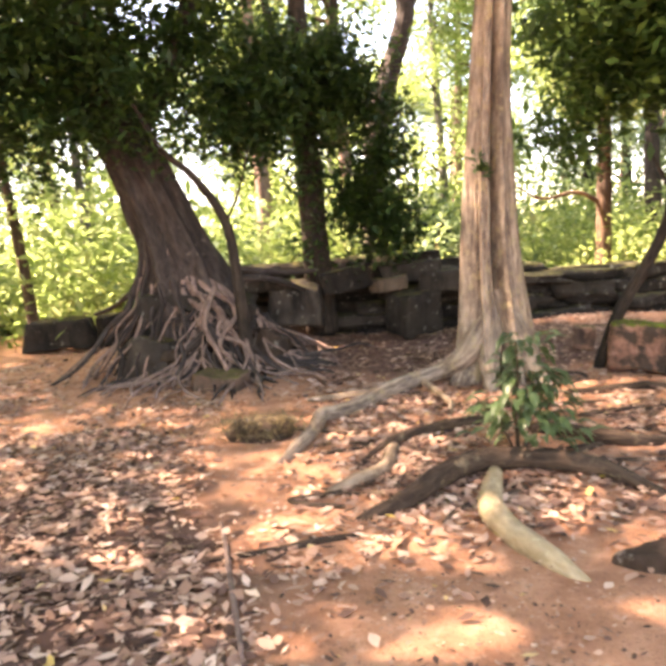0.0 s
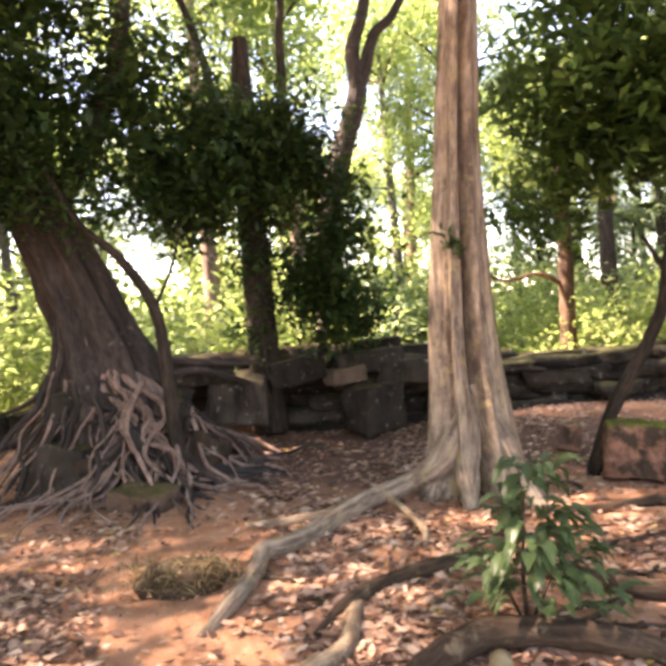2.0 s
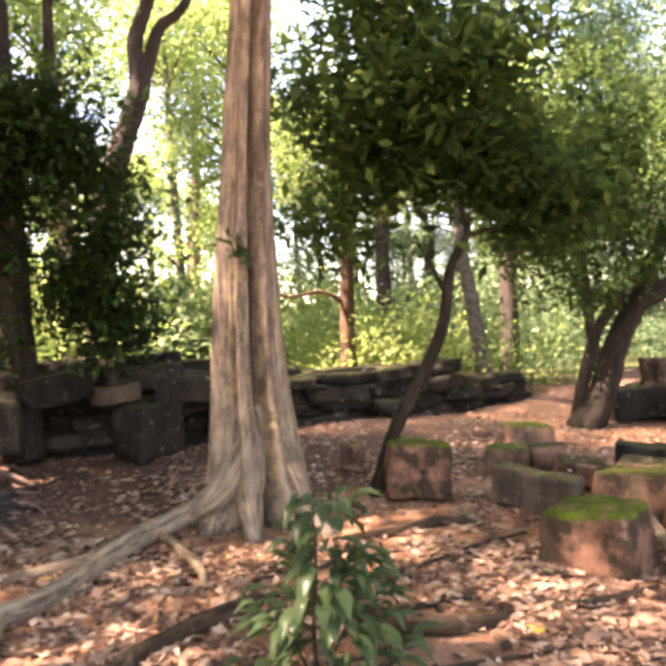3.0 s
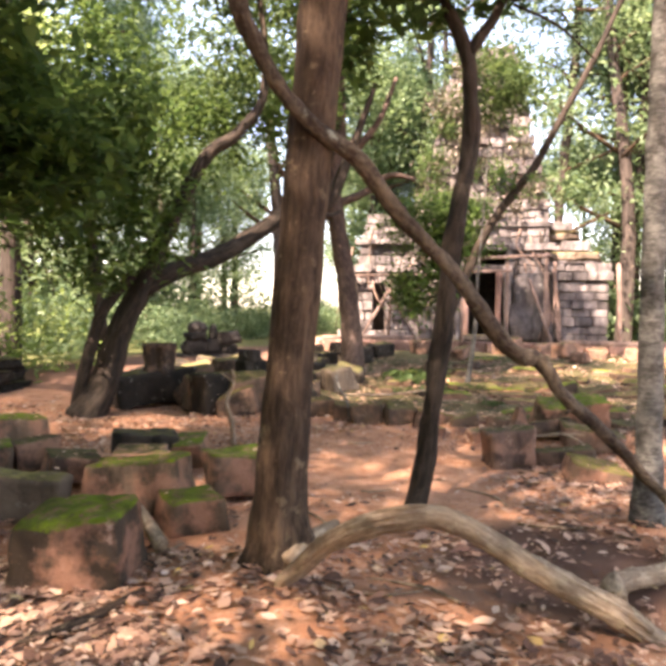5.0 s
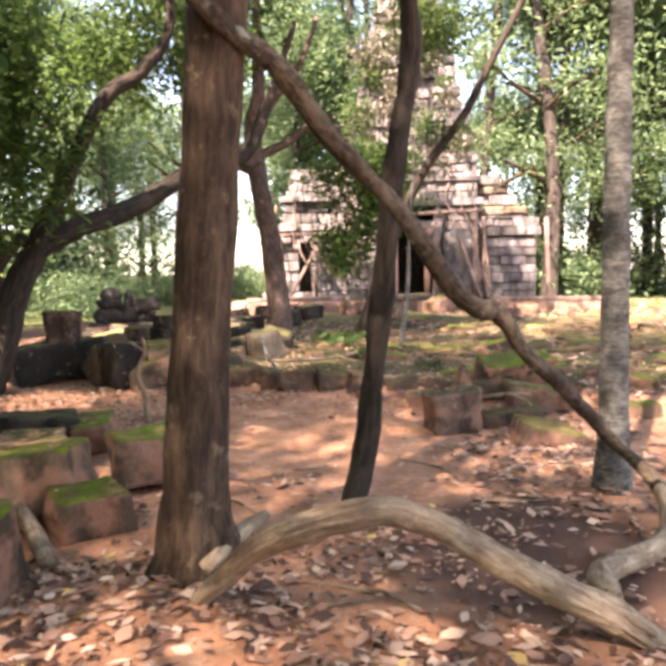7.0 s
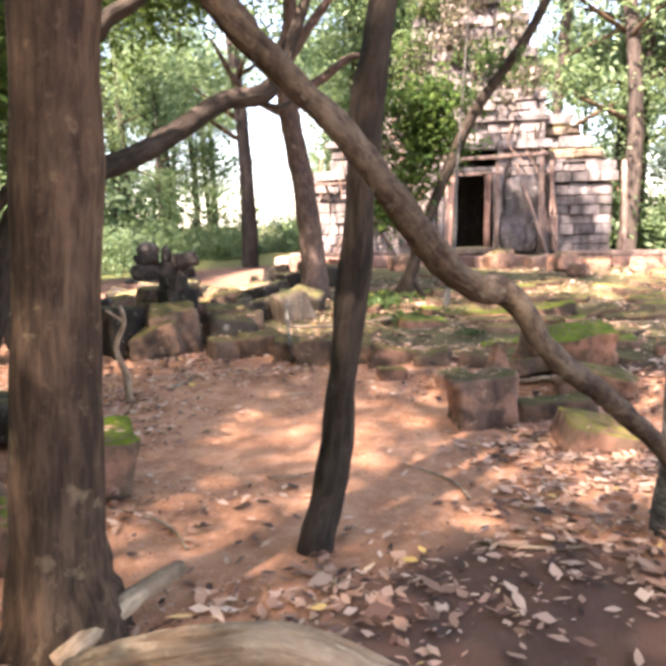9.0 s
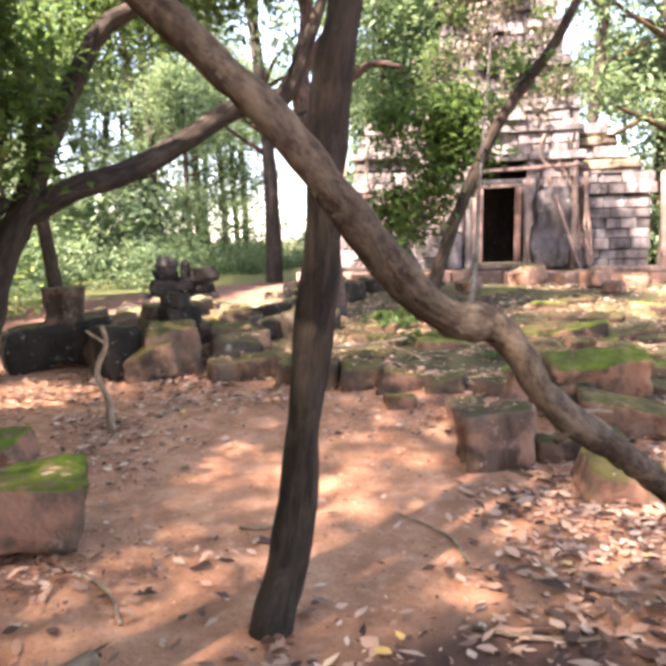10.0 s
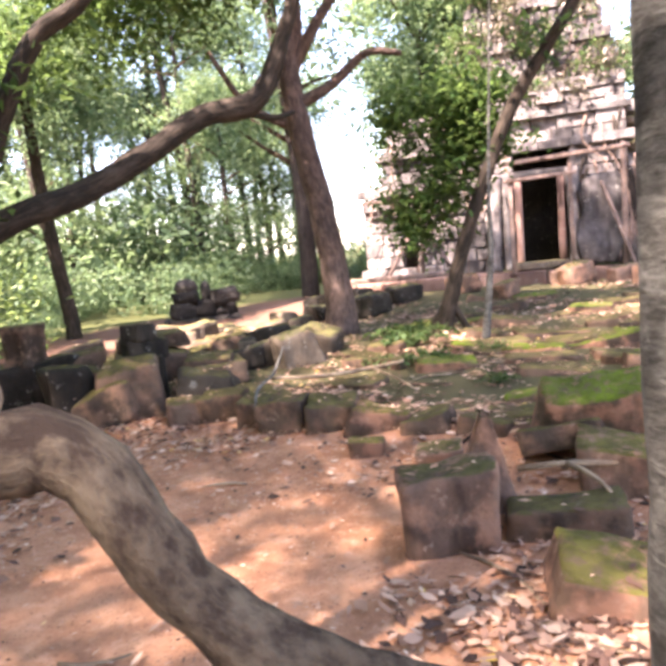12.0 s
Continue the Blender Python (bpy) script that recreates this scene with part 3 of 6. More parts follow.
def fig_tree():
    tree = base("strangler_fig", (-2.0, 9.0, 0.2), "dark leaning strangler fig with a skirt of roots over stones", "tree")

    def flute(a, h):
        return 1 + 0.13 * math.cos(7 * a + 5 * h) + 0.08 * math.cos(12 * a - 8 * h)

    spine = [(-1.8, 9.05, 0.2), (-1.85, 9.05, 0.9), (-2.0, 9.05, 1.5), (-2.3, 8.98, 2.4), (-2.65, 8.88, 3.3), (-3.0, 8.8, 4.3), (-3.5, 8.7, 6.2)]
    trunk = part("trunk", tube("trunk", spine, [0.72, 0.6, 0.44, 0.36, 0.33, 0.3, 0.2], BARK_FIG, 40, 0.08, 0.12, flute), tree)
    part("limb", tube("limb", [(-2.45, 8.9, 2.9), (-1.9, 8.8, 3.7), (-1.5, 8.7, 4.6), (-1.3, 8.6, 6)], [0.16, 0.13, 0.1, 0.06], BARK_FIG, 12), trunk)
    part("limb", tube("limb", [(-2.75, 8.85, 3.6), (-3.4, 8.5, 4.0), (-4.2, 8.2, 4.3), (-5.0, 8.0, 4.2)], [0.16, 0.13, 0.1, 0.05], BARK_FIG, 12), trunk)
    # Limb to an unseen high crown added for shade.
    part("limb", tube("limb", [(-3.4, 8.72, 5.7), (-3.55, 9.4, 7.8), (-3.4, 10.6, 9.6)], [0.17, 0.12, 0.06], BARK_FIG, 10), trunk)
    for k in range(110):
        a = rng.uniform(-3.0, 0.4)
        top = rng.uniform(0.7, 1.9)
        cx = -1.82 - 0.35 * max(0, top - 0.9)
        r0 = 0.56 - 0.14 * (top - 0.7)
        reach = rng.uniform(0.9, 1.75) * (0.8 + 0.3 * abs(math.cos(a)))
        pts = []
        swing = rng.normal(0, 0.22)
        count = 9
        for i in range(count):
            s = i / (count - 1)
            aa = a + swing * s + rng.normal(0, 0.1)
            rr = r0 - 0.06 + (reach - r0) * s ** 1.9
            x, y = cx + rr * math.cos(aa) + 0.12 * s, 9.05 + rr * math.sin(aa)
            hill = ground_z(x, y) + 0.6 * math.exp(-(((x + 1.55) / 0.85) ** 2 + ((y - 8.5) / 0.7) ** 2))
            z = max(hill + 0.015, top + (hill - top) * s ** 0.85)
            pts.append((x, y, z if i < count - 1 else ground_z(x, y) - 0.04))
        thick = rng.choice((0.014, 0.02, 0.028, 0.04))
        part("root", tube("root", pts, [thick * 1.5, thick * 0.5], BARK_FIG if k % 2 else BARK_PINK, 7, 0.1, 0.22), tree)
    for pts in ([(-1.2, 9.0, 1.25), (-0.9, 9.1, 1.2), (-0.55, 9.2, 1.15), (-0.2, 9.4, 1.15)], [(-1.25, 8.9, 1.1), (-0.9, 8.95, 1.12), (-0.6, 9.1, 1.02), (-0.35, 9.3, 0.9)],
                [(-2.4, 9.2, 1.2), (-2.8, 9.6, 1.0), (-3.3, 10.2, 0.75), (-3.8, 10.8, 0.6)], [(-2.4, 9.2, 1.1), (-2.7, 9.5, 0.8), (-3.1, 9.9, 0.5), (-3.5, 10.3, 0.25)]):
        part("root", tube("root", pts, [0.05, 0.03], BARK_FIG, 8, 0.09, 0.2), tree)
    for k in range(140):
        a = rng.uniform(-2.8, 0.5)
        x, y = -1.5 + rng.normal(0, 0.25), 8.55 + rng.normal(0, 0.15)
        pts = [(x, y, ground_z(x, y) + 0.62)]
        reach = rng.uniform(0.9, 1.8)
        for i in range(1, 7):
            a += rng.normal(0, 0.42)
            x, y = x + reach / 6 * math.cos(a), y + reach / 6 * math.sin(a)
            pts.append((x, y, ground_z(x, y) + 0.03 + 0.6 * max(0.0, 1 - i / 4.2) * math.exp(-(((x + 1.5) / 0.8) ** 2 + ((y - 8.4) / 0.8) ** 2)) + rng.uniform(0, 0.05)))
        pts[-1] = (pts[-1][0], pts[-1][1], ground_z(*pts[-1][:2]) - 0.03)
        thick = rng.choice((0.012, 0.017, 0.024, 0.036))
        part("root", tube("root", pts, [thick * 1.3, thick * 0.5], BARK_PINK if k % 2 else BARK_FIG, 6, 0.09, 0.2), tree)
    # The two blobs above z 9 are out of view, added to shade the ground.
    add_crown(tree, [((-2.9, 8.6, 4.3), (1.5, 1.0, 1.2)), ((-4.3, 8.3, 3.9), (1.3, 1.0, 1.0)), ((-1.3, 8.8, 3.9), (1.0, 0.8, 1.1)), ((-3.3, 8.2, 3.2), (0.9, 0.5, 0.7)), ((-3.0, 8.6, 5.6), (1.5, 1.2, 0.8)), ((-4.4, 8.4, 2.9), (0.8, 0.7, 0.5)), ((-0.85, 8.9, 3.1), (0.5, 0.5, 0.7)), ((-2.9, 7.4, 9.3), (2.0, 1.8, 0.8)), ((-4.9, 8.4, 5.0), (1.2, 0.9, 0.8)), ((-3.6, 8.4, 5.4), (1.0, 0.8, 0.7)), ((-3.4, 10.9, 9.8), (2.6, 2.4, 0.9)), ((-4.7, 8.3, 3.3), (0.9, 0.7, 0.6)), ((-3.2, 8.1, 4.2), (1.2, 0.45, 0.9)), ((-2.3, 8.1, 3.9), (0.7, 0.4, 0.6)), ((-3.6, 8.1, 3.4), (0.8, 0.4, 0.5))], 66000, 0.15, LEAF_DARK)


fig_tree()


def thin_tree(name, label, path, radii, blobs, count, size, leaf, mat=BARK_DARK, limbs=(), category="tree", sides=12, flute=None, clump=0.2, gap=1.6, least=-0.12):
    tree = base(name, path[0], label, category)
    trunk = part("trunk", tube("trunk", path, radii, mat, sides, 0.07, 0.12, flute), tree)
    for pts, r in limbs:
        part("limb", tube("limb", pts, r, mat, max(7, sides - 4), 0.09, 0.12), trunk)
    if count:
        add_crown(tree, blobs, count, size, leaf, clump=clump, gap=gap, least=least)
    return tree


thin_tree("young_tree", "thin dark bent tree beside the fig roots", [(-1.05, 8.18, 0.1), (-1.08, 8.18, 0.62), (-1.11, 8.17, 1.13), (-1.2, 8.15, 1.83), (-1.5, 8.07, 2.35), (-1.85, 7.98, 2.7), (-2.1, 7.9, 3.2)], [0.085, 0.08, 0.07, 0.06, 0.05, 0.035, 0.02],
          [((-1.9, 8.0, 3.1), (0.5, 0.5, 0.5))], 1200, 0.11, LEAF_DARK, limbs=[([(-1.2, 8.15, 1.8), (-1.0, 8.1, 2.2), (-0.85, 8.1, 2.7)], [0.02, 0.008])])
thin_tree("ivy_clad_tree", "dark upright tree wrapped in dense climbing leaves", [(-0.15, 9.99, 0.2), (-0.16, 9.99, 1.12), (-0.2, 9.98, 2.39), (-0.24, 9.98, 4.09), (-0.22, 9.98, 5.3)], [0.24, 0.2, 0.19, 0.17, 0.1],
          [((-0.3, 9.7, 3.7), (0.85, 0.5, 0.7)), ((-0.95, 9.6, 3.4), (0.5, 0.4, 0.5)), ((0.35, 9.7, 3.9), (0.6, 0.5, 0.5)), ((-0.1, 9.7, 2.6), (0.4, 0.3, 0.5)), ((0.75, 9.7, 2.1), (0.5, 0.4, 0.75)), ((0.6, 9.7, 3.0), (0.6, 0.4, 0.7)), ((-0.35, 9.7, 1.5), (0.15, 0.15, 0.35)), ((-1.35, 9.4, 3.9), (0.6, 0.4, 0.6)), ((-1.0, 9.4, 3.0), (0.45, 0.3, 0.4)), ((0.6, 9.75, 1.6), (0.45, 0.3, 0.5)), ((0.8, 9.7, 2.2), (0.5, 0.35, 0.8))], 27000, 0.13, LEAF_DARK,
          limbs=[([(-0.2, 9.98, 3.5), (-0.55, 9.9, 4.3), (-0.75, 9.9, 5.2), (-1.3, 9.9, 6.8)], [0.08, 0.04]), ([(-0.2, 9.98, 3.6), (0.25, 9.95, 4.4), (0.3, 9.95, 5.4), (0.5, 9.9, 7)], [0.08, 0.04])])
# The blob at z 10.4 is an unseen addition that blocks sun.
thin_tree("twisted_tree", "pale grey twisted forked tree behind the ruined wall", [(0.85, 13.1, 0.0), (0.95, 13.1, 2.0), (1.06, 13.13, 3.5), (1.31, 13.13, 4.48), (1.68, 13.11, 5.59), (1.64, 13.12, 6.35), (1.91, 13.09, 7.3), (1.9, 13.1, 9)], [0.26, 0.24, 0.22, 0.2, 0.17, 0.13, 0.1, 0.06],
          [((1.5, 13, 9.5), (2.2, 2, 1.2)), ((-0.7, 12.6, 10.4), (2.6, 2.4, 1.0))], 22000, 0.14, LEAF_MID, BARK_FIG, limbs=[([(1.62, 13.11, 5.4), (1.85, 13.1, 6.04), (2.04, 13.08, 6.61), (2.4, 13.03, 6.95), (2.9, 13, 7.9)], [0.14, 0.06])])
thin_tree("slanting_tree", "slender leaning tree with a dense dark crown", [(2.9, 7.35, -0.15), (2.94, 7.33, 0.01), (3.12, 7.24, 0.61), (3.33, 7.11, 1.06), (3.5, 6.99, 1.52), (3.57, 6.93, 2.05), (3.69, 6.82, 2.35), (3.68, 6.9, 2.66), (3.73, 6.95, 3.05), (3.6, 7.1, 3.9)], [0.08, 0.075, 0.065, 0.06, 0.055, 0.045, 0.035, 0.025, 0.02, 0.015],
          [((3.2, 7.6, 3.7), (0.95, 0.8, 0.85)), ((3.95, 7.0, 3.5), (0.9, 0.8, 0.95)), ((2.75, 7.8, 3.0), (0.6, 0.6, 0.6)), ((3.3, 7.5, 2.6), (0.7, 0.5, 0.4)), ((4.35, 6.6, 2.75), (0.6, 0.6, 0.6)), ((3.5, 7.4, 4.6), (0.7, 0.7, 0.6)), ((4.7, 6.9, 2.5), (0.5, 0.5, 0.4))], 17000, 0.165, LEAF_DEEP, BARK_DARK, clump=0.18,
          limbs=[([(3.54, 6.96, 1.8), (3.45, 7.05, 2.05), (3.4, 7.2, 2.3)], [0.03, 0.015]), ([(3.69, 6.82, 2.34), (4.1, 6.7, 2.42), (4.5, 6.6, 2.5)], [0.025, 0.012])])


def seedling():
    plant = base("seedling", (1.22, 4.45, ground_z(1.22, 4.45)), "small green broad-leaved seedling growing between roots", "plant")
    z0 = ground_z(1.22, 4.45)
    for q in range(5):
        qa = q * 1.25
        part("stem", tube("stem", [(1.22, 4.44, z0 + 0.02), (1.21 + 0.12 * math.cos(qa), 4.43 + 0.12 * math.sin(qa), z0 + 0.25), (1.21 + 0.22 * math.cos(qa), 4.42 + 0.22 * math.sin(qa), z0 + 0.42)], [0.007, 0.003], BARK_BROWN, 5), plant)
    part("stem", tube("stem", [(1.22, 4.45, z0 - 0.02), (1.2, 4.43, z0 + 0.3), (1.21, 4.4, z0 + 0.6), (1.2, 4.4, z0 + 0.85)], [0.012, 0.006], BARK_BROWN, 6), plant)
    for k in range(230):
        a = rng.uniform(0, 2 * math.pi)
        h = rng.uniform(0.18, 0.62) if k % 4 else rng.uniform(0.55, 0.9)
        ln = rng.uniform(0.09, 0.2)
        tilt_ = rng.uniform(-0.75, 0.45)
        d = Vector((math.cos(a), math.sin(a), tilt_)).normalized()
        s = d.cross((0, 0, 1)).normalized() * ln * 0.2
        up = s.cross(d).normalized()
        reach = 0.03 + rng.uniform(0, 0.4) * (1.15 - h)
        o = Vector((1.26, 4.42, z0 + h)) + Vector((d.x, d.y, 0)) * reach
        rows = [(0.0, 0.05, 0), (0.3, 0.9, 0.015), (0.6, 0.95, 0.01), (1.0, 0.05, -0.03)]
        vs, fs = [], []
        for q, wd, dz in rows:
            m = o + d * ln * q + up * dz
            vs += [m - s * wd + up * 0.012 * wd, m, m + s * wd + up * 0.012 * wd]
        for i in range(3):
            fs += [(i * 3, i * 3 + 1, i * 3 + 4, i * 3 + 3), (i * 3 + 1, i * 3 + 2, i * 3 + 5, i * 3 + 4)]
        part("leaf", mesh_of("leaf", vs, fs, LEAF_BIG), plant)


seedling()


# ---- the ruined wall ----
PIECES = {}


def cut_stone(mat, k):
    """A squared block with worn arrises, standing on z = 0."""
    bm = bmesh.new()
    bmesh.ops.create_cube(bm, size=1.0)
    bmesh.ops.bevel(bm, geom=bm.edges[:], offset=0.045, segments=1, affect="EDGES")
    for v in bm.verts:
        v.co += noise.noise_vector(v.co * 2.3 + Vector((k * 5.1, k * 2.7, 1))) * 0.03 + Vector((0, 0, 0.5))
    me = bpy.data.meshes.new("stone")
    bm.to_mesh(me)
    bm.free()
    me.materials.append(mat)
    return me


def piece_mesh(mat, k):
    key = (mat.name, k)
    if key not in PIECES:
        if mat.name.startswith("temple"):
            me = cut_stone(mat, k)
        else:
            me = stone_mesh("stone", (1, 1, 1), mat, 40 + k * 3, 2, 0.1, 0.1, taper=0.05)
            me.transform(Matrix.Diagonal((1.02, 1.02, 1.02, 1)))
        PIECES[key] = me
    return PIECES[key]


def piece(parent, at, size, turn=0.0, mat=None, tilt=(0, 0), name="stone"):
    ob = new(name, piece_mesh(mat or STONE, int(rng.integers(0, 9))))
    ob.parent = parent
    ob.matrix_basis = pose(at[0], at[1], at[2], tilt[0], tilt[1], turn) @ Matrix.Diagonal((size[0], size[1], size[2], 1))
    return ob


def ruined_wall():
    wall = base("ruined_wall", (0, 0, 0), "ruined low wall of dark tumbled stone blocks", "wall")
    line = [(-1.4, 10.5), (0.0, 10.45), (1.5, 10.4), (3.2, 11.1), (5.0, 11.3), (7.0, 12.2), (8.8, 13.1)]
    tops = [1.15, 1.2, 1.15, 1.0, 0.95, 0.7, 0.45]
    for back in (0, 1):
        for i in range(len(line) - 1):
            (ax, ay), (bx, by) = line[i], line[i + 1]
            ln = math.hypot(bx - ax, by - ay)
            turn = math.degrees(math.atan2(by - ay, bx - ax))
            z = ground_z((ax + bx) / 2, (ay + by) / 2 - 0.4) - 0.12
            row = 0
            while z < (tops[i] + tops[i + 1]) / 2 - 0.1 - 0.1 * back:
                h = rng.uniform(0.17, 0.36)
                s = -rng.uniform(0, 0.4)
                while s < ln:
                    w = rng.uniform(0.5, 1.35)
                    k = min(1.0, (s + w / 2) / ln)
                    top = tops[i] + (tops[i + 1] - tops[i]) * k
                    if z + h < top + 0.14 and not (not back and row > 1 and rng.random() < 0.2):
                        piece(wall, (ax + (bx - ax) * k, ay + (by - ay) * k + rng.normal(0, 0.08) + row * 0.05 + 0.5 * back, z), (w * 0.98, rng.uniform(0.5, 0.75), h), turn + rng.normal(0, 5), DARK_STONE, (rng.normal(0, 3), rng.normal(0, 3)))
                    s += w
                z += h * 0.95
                row += 1

ruined_wall()
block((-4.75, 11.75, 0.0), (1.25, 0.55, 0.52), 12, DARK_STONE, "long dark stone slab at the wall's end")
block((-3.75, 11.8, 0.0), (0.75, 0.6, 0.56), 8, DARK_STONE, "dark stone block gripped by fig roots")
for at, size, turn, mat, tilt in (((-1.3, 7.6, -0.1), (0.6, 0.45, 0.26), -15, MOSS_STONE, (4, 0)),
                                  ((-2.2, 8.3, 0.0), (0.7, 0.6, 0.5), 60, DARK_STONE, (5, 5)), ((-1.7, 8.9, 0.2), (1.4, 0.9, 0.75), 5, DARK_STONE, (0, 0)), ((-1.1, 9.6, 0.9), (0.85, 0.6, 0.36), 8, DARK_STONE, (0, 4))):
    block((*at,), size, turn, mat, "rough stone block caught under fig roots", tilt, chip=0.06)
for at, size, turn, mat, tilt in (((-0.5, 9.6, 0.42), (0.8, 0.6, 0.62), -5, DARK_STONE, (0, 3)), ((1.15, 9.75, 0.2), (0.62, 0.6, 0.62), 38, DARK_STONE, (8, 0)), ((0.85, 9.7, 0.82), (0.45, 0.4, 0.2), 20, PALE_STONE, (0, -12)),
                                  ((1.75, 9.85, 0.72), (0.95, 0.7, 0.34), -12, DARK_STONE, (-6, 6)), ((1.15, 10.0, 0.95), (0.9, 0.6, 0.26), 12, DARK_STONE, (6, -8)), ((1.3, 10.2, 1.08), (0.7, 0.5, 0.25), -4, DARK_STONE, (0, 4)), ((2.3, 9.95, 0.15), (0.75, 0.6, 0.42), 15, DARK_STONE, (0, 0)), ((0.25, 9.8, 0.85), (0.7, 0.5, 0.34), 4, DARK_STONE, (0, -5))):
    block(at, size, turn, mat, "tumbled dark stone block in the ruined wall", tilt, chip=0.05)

# ---- mossy blocks between the two clearings ----
for at, size, turn, mat, tilt in (((3.25, 7.10, 0.0), (0.6, 0.45, 0.52), -24, GREEN_STONE, (0, 0)), ((3.5, 5.17, -0.1), (0.66, 0.5, 0.43), -60, GREEN_STONE, (0, 0)), ((3.90, 6.30, -0.03), (0.65, 0.3, 0.34), -55, PALE_STONE, (0, 4)),
                                  ((4.6, 5.75, -0.07), (0.8, 0.5, 0.4), -65, GREEN_STONE, (0, -3)), ((4.53, 5.2, -0.08), (0.46, 0.42, 0.25), -30, GREEN_STONE, (6, 0)), ((5.4, 5.41, -0.08), (0.55, 0.5, 0.37), -40, GREEN_STONE, (-4, 3)),
                                  ((4.56, 7.54, 0.0), (0.46, 0.44, 0.27), -36, GREEN_STONE, (0, 0)), ((5.62, 8.5, 0.0), (0.62, 0.45, 0.28), -30, GREEN_STONE, (0, 3)), ((4.95, 7.4, 0.0), (0.36, 0.36, 0.25), -20, STONE, (0, 0)),
                                  ((5.69, 6.72, 0.0), (0.64, 0.45, 0.27), -46, DARK_STONE, (0, 0)), ((5.86, 6.31, 0.0), (0.37, 0.37, 0.23), -60, GREEN_STONE, (12, 0)), ((3.1, 8.31, 0.05), (0.26, 0.26, 0.28), -24, STONE, (0, 5)),
                                  ((5.1, 6.25, -0.03), (0.5, 0.4, 0.3), -50, STONE, (0, 6)), ((4.85, 6.75, 0.0), (0.5, 0.4, 0.22), -35, STONE, (0, 0))):
    block(at, size, turn, mat, tilt=tilt)

# ---- blocks before the temple ----
for at, size, turn, mat, tilt in (((7.80, 3.73, -0.14), (0.47, 0.42, 0.42), -58, STONE, (0, 0)), ((9.04, 3.48, 0.02), (0.56, 0.4, 0.18), -72, MOSS_STONE, (-14, -18)),
                                  ((9.34, 3.36, 0.0), (0.95, 0.42, 0.44), -66, GREEN_STONE, (14, 3)), ((8.8, 3.02, -0.1), (0.62, 0.5, 0.27), -77, OLIVE_STONE, (0, 3)), ((8.12, 3.22, -0.14), (0.62, 0.36, 0.2), -70, MOSS_STONE, (0, 0)),
                                  ((7.6, 2.82, -0.15), (0.62, 0.5, 0.2), -66, OLIVE_STONE, (4, 5)), ((8.73, 4.24, -0.12), (0.3, 0.27, 0.18), -61, STONE, (0, 0)), ((9.63, 2.0, -0.1), (0.45, 0.43, 0.33), -91, GREEN_STONE, (0, 0)),
                                  ((8.72, 2.03, -0.1), (0.4, 0.34, 0.18), -80, GREEN_STONE, (0, 0)), ((6.75, 1.55, -0.1), (0.42, 0.36, 0.2), -90, GREEN_STONE, (0, 0)), ((10.2, 2.3, -0.05), (0.6, 0.4, 0.3), -85, STONE, (0, 0))):
    block(at, size, turn, mat, tilt=tilt)
block((8.28, 3.74, -0.14), (0.36, 0.3, 0.6), -58, STONE, "upright broken stone with a narrow pointed top", (4, 3), taper=0.75, rough=0.09)
for at, size, turn, mat in (((8.89, 7.01, -0.12), (0.33, 0.33, 0.3), -40, MOSS_STONE), ((9.19, 6.73, -0.12), (0.48, 0.45, 0.33), -43, MOSS_STONE), ((9.15, 6.3, -0.12), (0.3, 0.36, 0.3), -60, MOSS_STONE), ((9.05, 5.88, -0.12), (0.4, 0.36, 0.33), -68, MOSS_STONE), ((9.2, 5.47, -0.12), (0.44, 0.42, 0.34), -65, MOSS_STONE),
                            ((9.2, 5.08, -0.14), (0.52, 0.4, 0.3), -62, OLIVE_STONE), ((8.76, 4.86, -0.17), (0.26, 0.24, 0.2), -55, OLIVE_STONE), ((9.25, 4.6, -0.1), (0.4, 0.4, 0.22), -80, MOSS_STONE), ((9.3, 4.15, -0.1), (0.4, 0.4, 0.22), -75, MOSS_STONE)):
    block(at, size, turn + rng.normal(0, 7), mat, "mossy edging stone of the temple terrace", (rng.normal(0, 5), rng.normal(0, 5)), group="terrace edge stones", name="edging_stone")
for at, size, turn, mat, tilt in (((8.59, 9.29, 0.0), (1.2, 0.45, 0.5), -26, DARK_STONE, (0, 0)), ((8.69, 8.43, -0.08), (0.6, 0.45, 0.55), -31, MOSS_STONE, (0, 4)), ((8.85, 7.72, -0.1), (0.66, 0.5, 0.6), -40, MOSS_STONE, (6, 0)), ((8.45, 8.05, -0.05), (0.4, 0.4, 0.62), -20, DARK_STONE, (0, -8)),
                                  ((9.2, 7.95, 0.0), (0.5, 0.45, 0.5), -37, DARK_STONE, (0, 0)), ((9.41, 7.23, -0.06), (0.66, 0.45, 0.4), -42, DARK_STONE, (0, 0)), ((9.1, 9.0, 0.0), (0.6, 0.5, 0.55), -35, MOSS_STONE, (0, 0)), ((9.9, 8.7, 0.0), (0.9, 0.6, 0.45), -30, MOSS_STONE, (0, 0)), ((10.0, 7.8, 0.0), (0.6, 0.5, 0.4), -50, MOSS_STONE, (0, 0))):
    block(at, size, turn, mat, "weathered stone block in a tumbled heap", tilt, "tumbled heap", chip=0.06, round_by=0.2)
for at, size, turn, mat in (((9.25, 7.95, 0.46), (0.42, 0.36, 0.2), -20, DARK_STONE), ((9.2, 7.95, 0.64), (0.3, 0.3, 0.18), 10, DARK_STONE), ((9.95, 8.7, 0.43), (0.85, 0.5, 0.18), -35, MOSS_STONE)):
    block((*at[:2], at[2] + 0.03), size, turn, mat, "weathered stone resting on the tumbled heap", group="tumbled heap", round_by=0.22)
